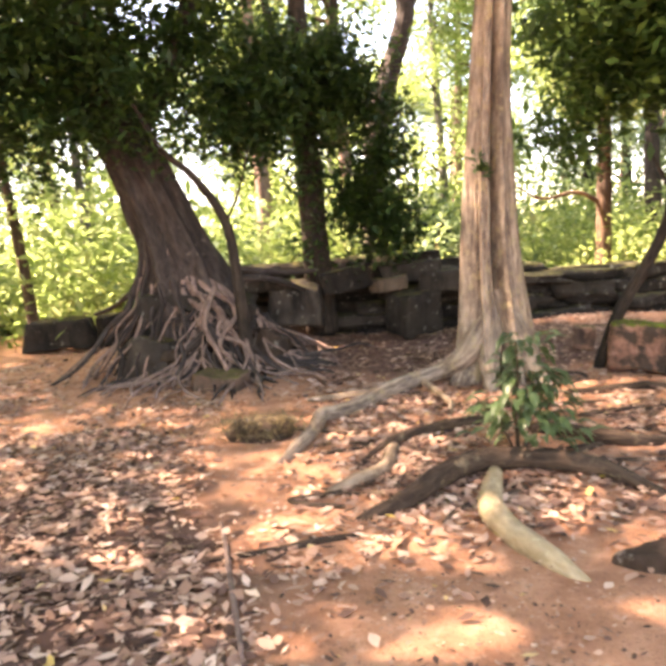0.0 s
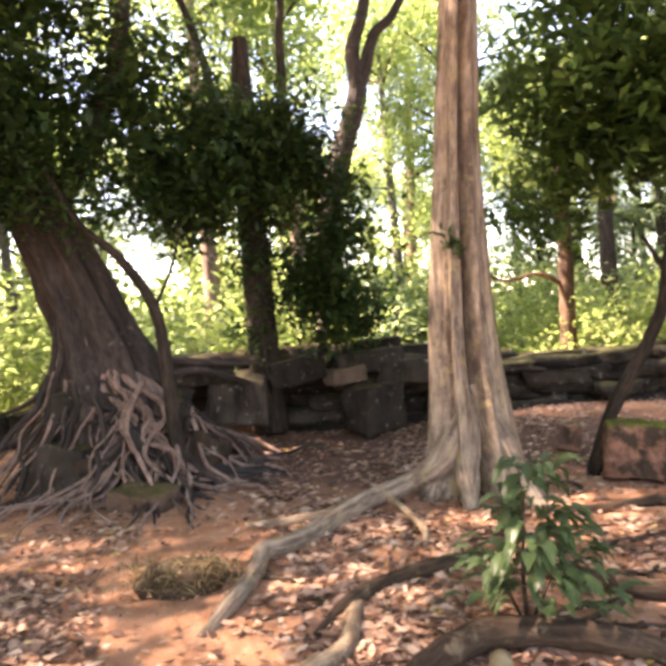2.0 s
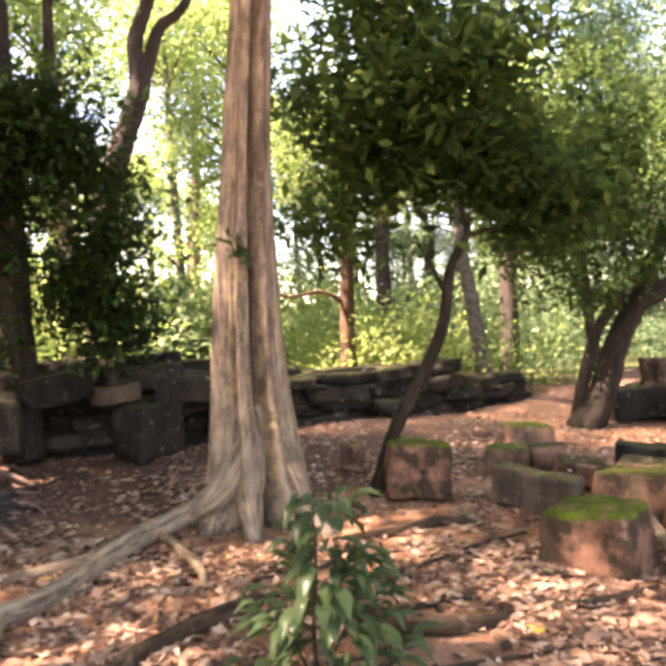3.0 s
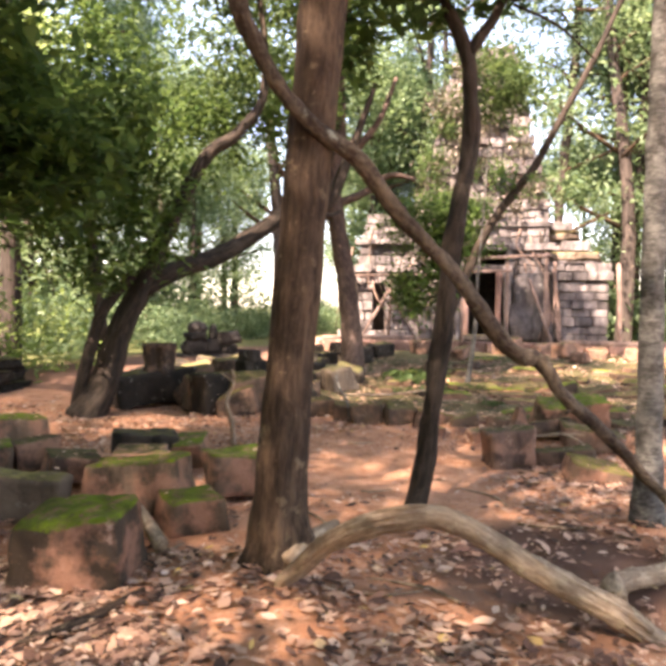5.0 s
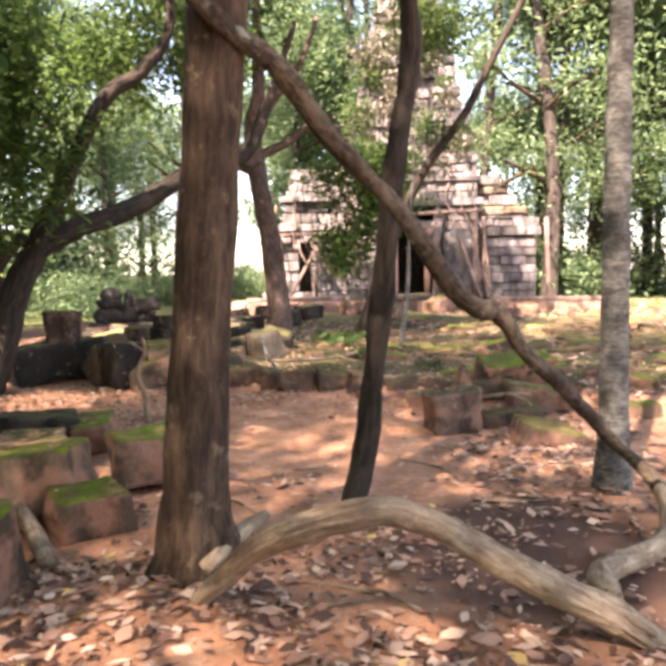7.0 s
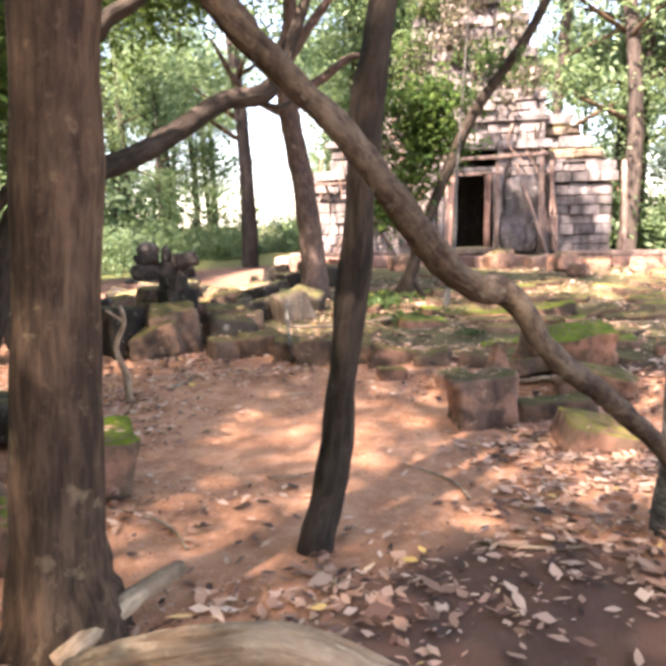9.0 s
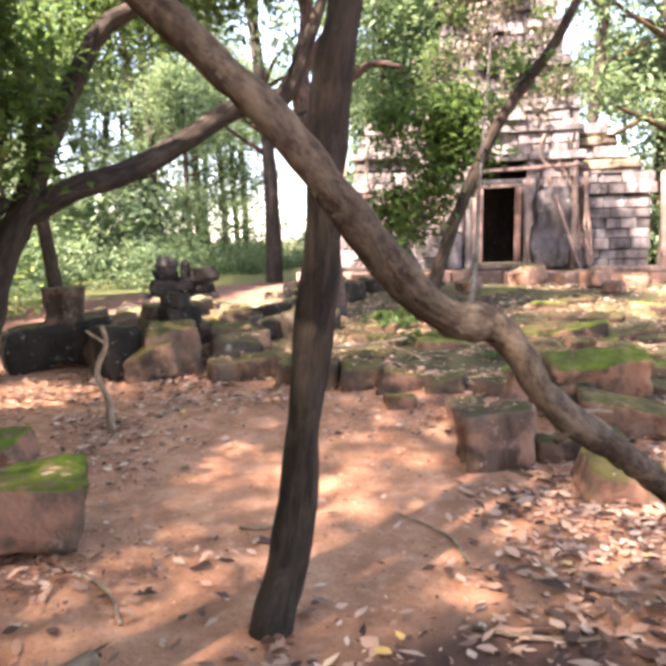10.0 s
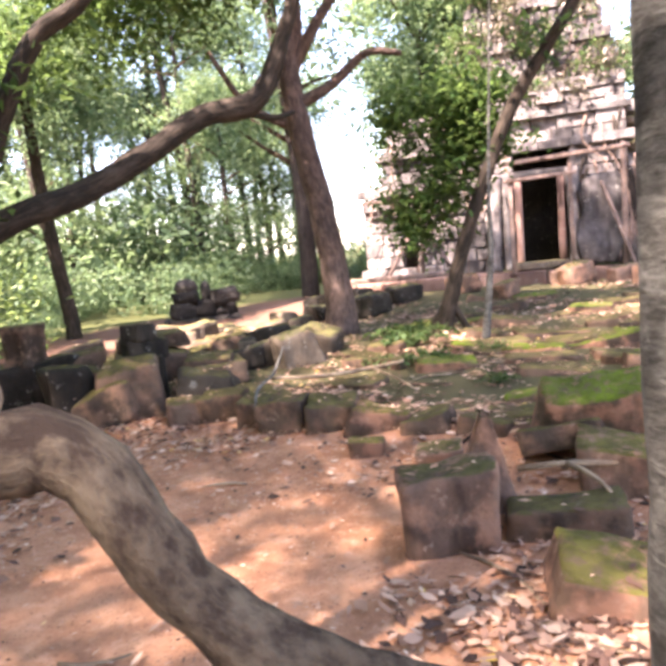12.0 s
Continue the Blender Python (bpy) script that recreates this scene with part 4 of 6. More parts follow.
for at, size, turn in (((11.53, 9.17, 0.0), (0.7, 0.5, 0.22), -51), ((11.72, 10.07, 0.0), (0.42, 0.4, 0.4), -48), ((11.12, 8.25, 0.0), (0.4, 0.4, 0.42), -54), ((11.9, 8.6, 0.0), (0.7, 0.5, 0.55), -30), ((12.4, 9.6, 0.0), (0.8, 0.6, 0.35), -20), ((10.9, 9.4, 0.0), (0.9, 0.7, 0.2), -35), ((12.6, 8.9, 0.0), (0.45, 0.4, 0.6), -10), ((11.4, 10.8, 0.0), (1.0, 0.7, 0.4), -40), ((12.7, 10.6, 0.0), (0.9, 0.7, 0.35), -60)):
    block((at[0], at[1], ground_z(at[0], at[1])), tuple(0.72 * q for q in size), turn, PALE_STONE, "sunlit pale fallen stone with yellow moss", group="sunlit rubble", round_by=0.25, chip=0.05)


for k in range(46):
    x, y = rng.uniform(8.5, 11.8) if k < 26 else rng.uniform(10.5, 13.2), rng.uniform(7.2, 10.2) if k < 26 else rng.uniform(8.0, 11.2)
    s = rng.uniform(0.22, 0.5)
    block((x, y, ground_z(x, y) - 0.02), (s * 1.3, s, s * rng.uniform(0.5, 1.0)), rng.uniform(-90, 0), (DARK_STONE, MOSS_STONE, PALE_STONE)[k % 3] if x > 10 else (DARK_STONE, MOSS_STONE)[k % 2], "small broken stone in the tumbled heap", (rng.normal(0, 9), rng.normal(0, 9)), "tumbled heap", round_by=0.3)


def fluted_stump(x, y, z):
    me = tube("carved_pedestal", [(x, y, z), (x, y, z + 0.12), (x, y, z + 0.44)], [0.25, 0.2, 0.24], MOSS_STONE, 30, 0.06, 0.08, lambda a, h: 1 + 0.14 * math.cos(6 * a))
    tagged(new("carved_pedestal", me), "broken fluted stone pedestal standing on a slab", "pedestal")


fluted_stump(8.67, 9.25, 0.45)


def carved_pile():
    pile = base("stone_guardian", (14.95, 13.15, 0.0), "stacked carved stones with a broken top, darkened for tree shade", "sculpture")
    side = Vector((0.737, -0.676, 0))
    for u, z, size, turn, tilt in ((-0.05, -0.1, (1.5, 0.7, 0.34), -42, 0), (-0.42, 0.2, (0.62, 0.5, 0.34), -36, 3), (-0.4, 0.5, (0.52, 0.5, 0.3), -48, -4), (0.02, 0.2, (0.5, 0.45, 0.4), -40, 0), (0.43, 0.2, (0.42, 0.42, 0.3), -46, 4), (0.45, 0.48, (0.52, 0.45, 0.32), -38, -3)):
        piece(pile, side * u + Vector((0, 0, z)), size, turn, SHADED_STONE, (0, tilt))
    for u, z, w, h in ((-0.38, 0.78, 0.27, 0.3), (0.03, 0.58, 0.13, 0.42)):
        c = side * u
        part("rounded_top", tube("rounded_top", [(c.x, c.y, z), (c.x, c.y, z + h * 0.35), (c.x, c.y, z + h * 0.8), (c.x, c.y, z + h)], [w * 0.85, w, w * 0.75, w * 0.15], SHADED_STONE, 14, 0.06, 0.14), pile, local=True)


carved_pile()


# ---- trees of the second clearing ----
rng = np.random.default_rng(12)
# Wide high crown and its side limb are unseen, added to shade the terrace.
thin_tree("forest_tree", "straight brown tree trunk with a flared foot", [(4.3, 4.3, -0.2), (4.3, 4.3, 0.0), (4.3, 4.3, 0.3), (4.33, 4.27, 1.0), (4.36, 4.24, 1.5), (4.37, 4.2, 2.0), (4.4, 4.12, 3.1), (4.5, 4.0, 5.0), (4.6, 4.0, 8)], [0.27, 0.21, 0.165, 0.15, 0.147, 0.145, 0.143, 0.12, 0.08],
          [((4.3, 4.4, 8.9), (3.0, 2.8, 1.2)), ((5.4, 5.5, 7.4), (1.2, 1.2, 0.7)), ((7.2, 5.3, 8.8), (2.7, 2.6, 0.8))], 22000, 0.13, LEAF_MID, BARK_BROWN, sides=24, flute=lambda a, h: 1 + 0.12 * max(0, 1 - 9 * h) * math.cos(5 * a + 1), limbs=[([(4.58, 4.0, 7.4), (5.6, 4.6, 8.2), (7.2, 5.4, 8.7)], [0.08, 0.03])])
slim = thin_tree("slim_tree", "slim dark rough-barked tree leaning slightly", [(5.34, 3.86, -0.2), (5.37, 3.83, 0.0), (5.42, 3.78, 0.25), (5.45, 3.75, 0.58), (5.48, 3.72, 0.95), (5.505, 3.69, 1.2), (5.51, 3.665, 1.45), (5.505, 3.64, 1.74), (5.52, 3.61, 2.03), (5.6, 3.58, 2.35), (5.68, 3.55, 2.7), (5.7, 3.56, 3.0), (5.68, 3.6, 3.38), (5.62, 3.75, 3.75), (5.5, 3.9, 4.4)], [0.1, 0.085, 0.075, 0.07, 0.07, 0.07, 0.07, 0.07, 0.068, 0.066, 0.064, 0.06, 0.055, 0.04, 0.025],
          [((5.2, 4.0, 4.4), (0.9, 0.9, 0.5)), ((6.3, 3.3, 4.7), (0.8, 0.8, 0.5))], 4800, 0.15, LEAF_DEEP, BARK_DARK, sides=18, flute=lambda a, h: 1 + 0.1 * math.sin(37 * h + 2 * a) + 0.07 * math.cos(71 * h - 3 * a),
          limbs=[([(5.685, 3.6, 3.33), (5.74, 3.48, 3.52), (5.8, 3.36, 3.75), (6.1, 3.2, 4.6)], [0.05, 0.025]), ([(5.8, 3.36, 3.74), (5.95, 3.0, 3.78), (6.1, 2.6, 3.88), (6.2, 2.2, 3.8)], [0.018, 0.009]), ([(5.85, 3.3, 3.72), (5.95, 3.0, 3.55), (6.05, 2.75, 3.3)], [0.013, 0.006])])
add_crown(slim, [((5.1, 4.3, 3.5), (0.26, 0.26, 0.28)), ((5.04, 4.2, 3.2), (0.14, 0.14, 0.2)), ((5.5, 3.88, 3.74), (0.45, 0.3, 0.14)), ((5.75, 3.4, 3.8), (0.3, 0.25, 0.1))], 560, 0.16, LEAF_DEEP, "spray of broad hanging leaves", clump=0.09, per=8, least=-2.0)
for pts in ([(5.62, 3.75, 3.75), (5.35, 4.1, 3.72), (5.1, 4.3, 3.55), (5.05, 4.22, 3.15)], [(5.62, 3.75, 3.75), (5.5, 3.9, 3.8), (5.35, 3.95, 3.72)]):
    part("twig", tube("twig", pts, [0.012, 0.005], BARK_DARK, 6, 0.08), slim)
# Crown lies out of view, enlarged to shade the ground to the right.
thin_tree("grey_banded_tree", "straight grey tree trunk ringed with darker bands", [(6.22, 2.32, -0.2), (6.22, 2.32, 0.0), (6.23, 2.32, 0.4), (6.24, 2.33, 1.5), (6.27, 2.33, 3.0), (6.3, 2.31, 4.5), (6.35, 2.25, 8)], [0.15, 0.125, 0.095, 0.086, 0.072, 0.064, 0.04],
          [((6.6, 2.2, 8.4), (2.8, 2.8, 1.1))], 14000, 0.13, LEAF_MID, BARK_GREY, sides=18)
# Dark bark here carries the canopy's shade on trunk and limbs.
curved = thin_tree("curved_tree", "dark tree leaning in a curve with long horizontal branches", [(7.3, 9.35, -0.15), (7.4, 9.3, 0.05), (7.55, 9.22, 0.4), (7.76, 9.12, 1.13), (8.01, 8.96, 1.75), (8.18, 8.85, 2.24), (8.45, 8.63, 3.0), (8.75, 8.39, 3.7), (9.15, 8.12, 4.1), (9.5, 7.9, 4.9), (9.3, 8.0, 6.9)], [0.28, 0.23, 0.19, 0.165, 0.145, 0.12, 0.1, 0.09, 0.08, 0.06, 0.03],
          [((7.4, 9.2, 3.2), (0.9, 0.9, 0.8)), ((6.6, 9.2, 2.9), (0.9, 0.8, 0.7)), ((7.5, 9.2, 4.0), (0.9, 0.8, 0.6)), ((7.55, 8.6, 2.9), (0.6, 0.5, 0.6)), ((8.3, 8.0, 3.3), (0.45, 0.45, 0.45)), ((7.1, 8.7, 2.0), (0.5, 0.45, 0.4)), ((7.6, 8.3, 2.2), (0.4, 0.35, 0.3)), ((6.9, 8.6, 2.2), (0.6, 0.5, 0.4)), ((6.2, 9.6, 3.9), (1.0, 1.0, 0.8)), ((6.8, 8.5, 3.6), (0.7, 0.5, 0.8)), ((6.7, 8.5, 4.6), (0.8, 0.6, 0.6)), ((7.0, 8.9, 2.6), (0.5, 0.4, 0.35))], 16000, 0.15, LEAF_DEEP, BARK_DARK, sides=18, flute=lambda a, h: 1 + 0.16 * math.cos(3 * a),
          limbs=[([(7.98, 8.98, 1.7), (8.5, 8.75, 2.0), (9.2, 8.55, 2.25), (9.9, 8.35, 2.65), (10.6, 8.1, 3.1), (11.2, 7.75, 3.3), (11.6, 7.5, 4.2), (12.0, 7.2, 5.5)], [0.15, 0.14, 0.14, 0.135, 0.135, 0.14, 0.09, 0.04]),
                 ([(7.3, 9.5, 0.0), (7.42, 9.42, 0.7), (7.6, 9.3, 1.4), (7.9, 9.05, 1.9)], [0.1, 0.075]),
                 ([(10.9, 7.95, 3.2), (11.6, 7.9, 3.15), (12.2, 8.0, 3.3)], [0.05, 0.03])])
# Unseen upper crown added to shade the limbs below and behind.
add_crown(curved, [((8.8, 8.3, 7.4), (2.5, 2.4, 0.7))], 9000, 0.15, LEAF_MID)
add_crown(curved, [((10.2, 9.6, 4.7), (0.7, 0.7, 0.4)), ((10.7, 8.8, 4.6), (0.7, 0.7, 0.4)), ((11.2, 8.2, 5.0), (0.7, 0.7, 0.4)), ((10.3, 9.2, 4.0), (0.5, 0.5, 0.3)), ((9.5, 10.0, 4.2), (0.6, 0.6, 0.4))], 5000, 0.14, LEAF_DEEP, gap=2.0, least=-0.05)
thin_tree("red_foot_tree", "tall leaning tree with a pale reddish foot", [(13.0, 8.1, -0.25), (12.97, 8.1, 0.0), (12.97, 8.07, 0.69), (12.89, 8.18, 1.97), (12.74, 8.37, 3.33), (12.71, 8.41, 4.11), (12.79, 8.31, 4.8), (12.7, 8.3, 7)], [0.4, 0.32, 0.22, 0.19, 0.17, 0.15, 0.12, 0.06],
          [((12.2, 9.2, 6.9), (2.2, 2.0, 1.2)), ((11.4, 9.8, 5.2), (1.3, 1.3, 0.8)), ((12.3, 8.4, 5.6), (1.0, 1.0, 0.6))], 14000, 0.15, LEAF_MID, BARK_RED, sides=16,
          limbs=[([(12.72, 8.4, 3.5), (13.0, 7.9, 3.75), (13.2, 7.4, 4.1), (13.3, 6.9, 4.0)], [0.1, 0.04]), ([(12.73, 8.4, 4.0), (12.9, 8.0, 4.6), (13.1, 7.6, 5.2), (13.2, 7.3, 6.0)], [0.1, 0.04]), ([(12.75, 8.4, 3.2), (12.4, 9.0, 3.6), (12.1, 9.4, 4.4)], [0.08, 0.03])])
# The trunk's shade is put into its dark bark colour.
leaning = thin_tree("leaning_tree", "dark leaning tree with a leafy climber before the temple", [(13.25, 6.6, 0.0), (13.31, 6.55, 0.13), (13.42, 6.3, 1.06), (13.56, 5.98, 2.01), (13.69, 5.55, 3.01), (13.79, 5.1, 3.68), (13.83, 4.71, 4.2), (13.9, 4.25, 5.1), (14.05, 3.75, 6.1), (14.2, 3.3, 7.2)], [0.18, 0.13, 0.1, 0.09, 0.088, 0.082, 0.075, 0.065, 0.055, 0.045],
          [((13.55, 6.8, 2.1), (0.5, 0.5, 0.8)), ((13.5, 6.9, 3.1), (0.5, 0.6, 0.5)), ((13.73, 6.37, 2.3), (0.4, 0.35, 0.5)), ((14.25, 6.1, 2.75), (0.35, 0.4, 0.3)), ((14.1, 6.2, 3.3), (0.4, 0.5, 0.4)), ((13.8, 6.45, 3.5), (0.4, 0.5, 0.35)), ((13.5, 6.95, 1.45), (0.35, 0.3, 0.4)), ((13.9, 6.3, 2.75), (0.4, 0.5, 0.55)), ((13.95, 5.1, 4.0), (0.3, 0.3, 0.25))], 13000, 0.14, LEAF_DEEP, BARK_DARK, sides=14, clump=0.2, gap=2.2, least=-0.02,
          limbs=[([(13.35, 6.5, 0.5), (13.3, 6.7, 0.2), (13.2, 6.9, -0.05)], [0.07, 0.05]), ([(13.36, 6.45, 0.6), (13.4, 6.25, 0.2), (13.4, 6.1, -0.05)], [0.06, 0.04])])
# Limb and high crown added above the view to cast shade on the temple.
part("limb", tube("limb", [(14.2, 3.3, 7.15), (13.8, 4.6, 8.6), (12.4, 6.4, 9.4)], [0.05, 0.025], BARK_DARK, 7, 0.2), leaning)
add_crown(leaning, [((12.2, 6.6, 9.6), (2.2, 2.0, 0.7))], 13000, 0.14, LEAF_MID)
thin_tree("pale_sapling", "thin pale straight sapling on the terrace", [(12.4, 5.54, -0.1), (12.42, 5.5, 0.3), (12.46, 5.41, 1.18), (12.46, 5.39, 1.92), (12.49, 5.32, 3.13), (12.6, 5.2, 5.5)], [0.07, 0.048, 0.036, 0.022, 0.014, 0.01],
          [((12.6, 5.2, 5.5), (0.7, 0.7, 0.6))], 2600, 0.12, LEAF_MID, BARK_GREY, sides=10)
thin_tree("bent_stick_plant", "thin pale crooked sapling stem without leaves", [(7.06, 6.68, -0.15), (7.05, 6.69, 0.15), (6.98, 6.72, 0.38), (7.06, 6.68, 0.6), (7.04, 6.7, 0.75)], [0.035, 0.03, 0.024, 0.022, 0.018], [], 0, 0.1, LEAF_MID, BARK_ROOT, sides=8, limbs=[([(7.06, 6.68, 0.6), (6.95, 6.78, 0.72)], [0.014, 0.01])], category="sapling")


def liana():
    main = [(3.8, 4.45, 3.65), (3.9, 4.36, 3.15), (4.0, 4.28, 2.9), (4.1, 4.17, 2.68), (4.32, 4.03, 2.49), (4.5, 3.88, 2.36), (4.66, 3.75, 2.12), (4.76, 3.6, 1.93), (4.86, 3.47, 1.78), (4.96, 3.32, 1.57), (5.07, 3.22, 1.38), (5.15, 3.14, 1.25), (5.22, 3.05, 1.175), (5.32, 2.97, 1.15), (5.35, 2.9, 1.07), (5.39, 2.84, 0.95), (5.46, 2.75, 0.84), (5.6, 2.66, 0.74),
            (5.8, 2.57, 0.6), (5.98, 2.45, 0.44), (6.02, 2.32, 0.28), (5.9, 2.16, 0.17), (5.72, 2.07, 0.1), (5.45, 2.04, 0.02), (5.2, 2.1, -0.03), (4.98, 2.2, -0.02), (4.72, 2.33, 0.02), (4.5, 2.4, 0.06), (4.25, 2.36, 0.08)]
    r = [0.05, 0.05, 0.05, 0.05, 0.05, 0.05, 0.05, 0.05, 0.048, 0.048, 0.05, 0.052, 0.054, 0.056, 0.05, 0.046, 0.045, 0.043, 0.042, 0.042, 0.042, 0.044, 0.047, 0.05, 0.05, 0.05, 0.055, 0.058, 0.05]
    ob = base("liana", (5.5, 2.0, 0.0), "thick twisted brown liana sagging between the trunks", "liana")
    stem = part("stem", tube("stem", main[:23], r[:23], BARK_LIANA, 18, 0.04, 0.26, lambda a, h: 1 + 0.12 * math.cos(2 * a + 26 * h), 4.0), ob)
    part("foot", tube("foot", main[21:], r[21:], BARK_ROOT, 18, 0.04, 0.22, lambda a, h: 1 + 0.12 * math.cos(2 * a + 8 * h), 4.0), ob, "pale rooted end of the liana")
    part("stub", tube("stub", [(5.44, 2.76, 0.85), (5.41, 2.77, 0.81), (5.385, 2.79, 0.8)], [0.016, 0.014, 0.012], BARK_LIANA, 8), stem, "broken side stub")
    arch = base("arched_root", (4.0, 4.1, -0.1), "thick pale root arching over the ground like a hoop", "root")
    path = [(4.0, 4.12, -0.16), (3.98, 4.05, -0.06), (3.96, 3.96, 0.02), (3.91, 3.8, 0.18), (3.84, 3.58, 0.33), (3.86, 3.36, 0.42), (3.93, 3.2, 0.44), (4.02, 3.06, 0.39), (4.1, 2.89, 0.29), (4.13, 2.7, 0.19), (4.15, 2.5, 0.11), (4.2, 2.34, 0.03), (4.24, 2.2, -0.06), (4.28, 2.02, -0.16)]
    hoop = part("stem", tube("stem", path, [0.05, 0.052, 0.055, 0.052, 0.054, 0.057, 0.058, 0.058, 0.058, 0.058, 0.06, 0.062, 0.05, 0.03], BARK_ROOT, 18, 0.04, 0.2, lambda a, h: 1 + 0.14 * math.cos(2 * a + 9 * h), 4.0), arch)
    for turn, r in ((0.5, 0.013), (1.3, 0.016), (2.2, 0.012), (2.9, 0.01)):
        ridge = [(x + 0.052 * math.cos(turn + 0.5 * i / 6), y, z + 0.052 * math.sin(turn + 0.5 * i / 6)) for i, (x, y, z) in enumerate(path[1:-1])]
        part("bark_ridge", tube("bark_ridge", ridge, [r] * len(ridge), BARK_ROOT, 7, 0.04, 0.4), hoop)


liana()


def fallen_branch(path, r, label, mat=BARK_GREY, forks=()):
    ob = base("fallen_branch", path[0], label, "branch", "fallen branches")
    stem = part("stem", tube("stem", path, r, mat, 9, 0.08, 0.2), ob)
    for f, fr in forks:
        part("fork", tube("fork", f, fr, mat, 7, 0.08, 0.2), stem)


fallen_branch([(9.85, 6.75, 0.16), (10.15, 6.32, 0.14), (10.54, 5.95, 0.16), (10.75, 5.7, 0.2)], [0.018, 0.022, 0.022, 0.014], "pale bare branch lying on the terrace", BARK_ROOT, forks=[([(10.54, 5.95, 0.16), (10.2, 5.4, 0.12), (9.9, 5.05, 0.1)], [0.015, 0.008])])
fallen_branch([(10.6, 7.2, 0.35), (9.9, 6.75, 0.2), (9.1, 6.25, 0.2), (8.95, 6.12, -0.1)], [0.012, 0.015, 0.015, 0.01], "thin stick leaning over the terrace edge")
fallen_branch([(4.12, 4.15, -0.02), (4.4, 4.12, 0.05), (4.75, 4.15, 0.02)], [0.04, 0.045, 0.035], "short pale broken log beside the trunk", BARK_ROOT)
fallen_branch([(4.62, 6.0, 0.1), (4.33, 5.5, 0.02), (3.97, 4.97, -0.03)], [0.02, 0.04, 0.05], "pale dead branch lying against stones", BARK_ROOT)
fallen_branch([(8.35, 3.55, 0.08), (8.42, 3.3, 0.12), (8.6, 3.0, 0.1), (8.9, 2.75, 0.02)], [0.018, 0.019, 0.016, 0.01], "pale branch lying across mossy blocks", BARK_ROOT, forks=[([(8.42, 3.3, 0.12), (8.3, 3.1, 0.1), (8.2, 2.95, 0.0)], [0.02, 0.01])])
for k in range(66):
    zone = ((8.9, 13.5, 1.5, 8.0), (3.5, 8.0, 1.6, 7.5), (9.2, 12.5, 3.0, 7.5))[k % 3]
    x, y, a = rng.uniform(zone[0], zone[1]), rng.uniform(zone[2], zone[3]), rng.uniform(0, 6.3)
    ln = rng.uniform(0.25, 0.8)
    pts = [(x + s * ln * math.cos(a + 0.5 * s), y + s * ln * math.sin(a + 0.5 * s)) for s in (0, 0.35, 0.7, 1)]
    fallen_branch([(px, py, ground_z(px, py) + 0.015) for px, py in pts], [0.009, 0.011, 0.008, 0.004], "thin dry twig on the ground", BARK_ROOT if k % 3 else BARK_BROWN)


# ---- the temple ----
rng = np.random.default_rng(13)
T0 = (19.2, 7.15, 0.0)
T_TURN = -72.0


def coursed(parent, u0, u1, v0, depth, z0, z1, mat, hole=None, jag=0.0, h=0.25, side=False):
    """Courses of blocks from u0 to u1, their faces at v0. hole: (u, u, z) that stays open below z. side: the wall runs along v."""
    z, row = z0, 0
    while z < z1 - 0.05:
        hh = min(h * rng.uniform(0.85, 1.15), z1 - z)
        u = u0
        while u < u1 - 0.02:
            w = min(rng.uniform(0.3, 0.8), u1 - u)
            if u1 - (u + w) < 0.15:
                w = u1 - u
            a, b = u, u + w
            if hole and z < hole[2]:
                if a < hole[0] < b:
                    b = hole[0]
                    w = b - a
                elif hole[0] <= a < hole[1]:
                    u = hole[1]
                    continue
            gone = jag and z > z1 - jag and rng.random() < 0.35
            if not gone:
                out = rng.normal(0, 0.05)
                c = ((a + b) / 2, v0 + depth / 2 + out, z)
                if side:
                    c = (v0 + depth / 2 + out, (a + b) / 2, z)
                piece(parent, c, ((w - 0.012) if not side else depth, depth if not side else (w - 0.012), hh - rng.uniform(0.006, 0.03)), rng.normal(0, 1.6), mat, (rng.normal(0, 0.8), rng.normal(0, 0.8)))
            u += w
        z += hh
        row += 1


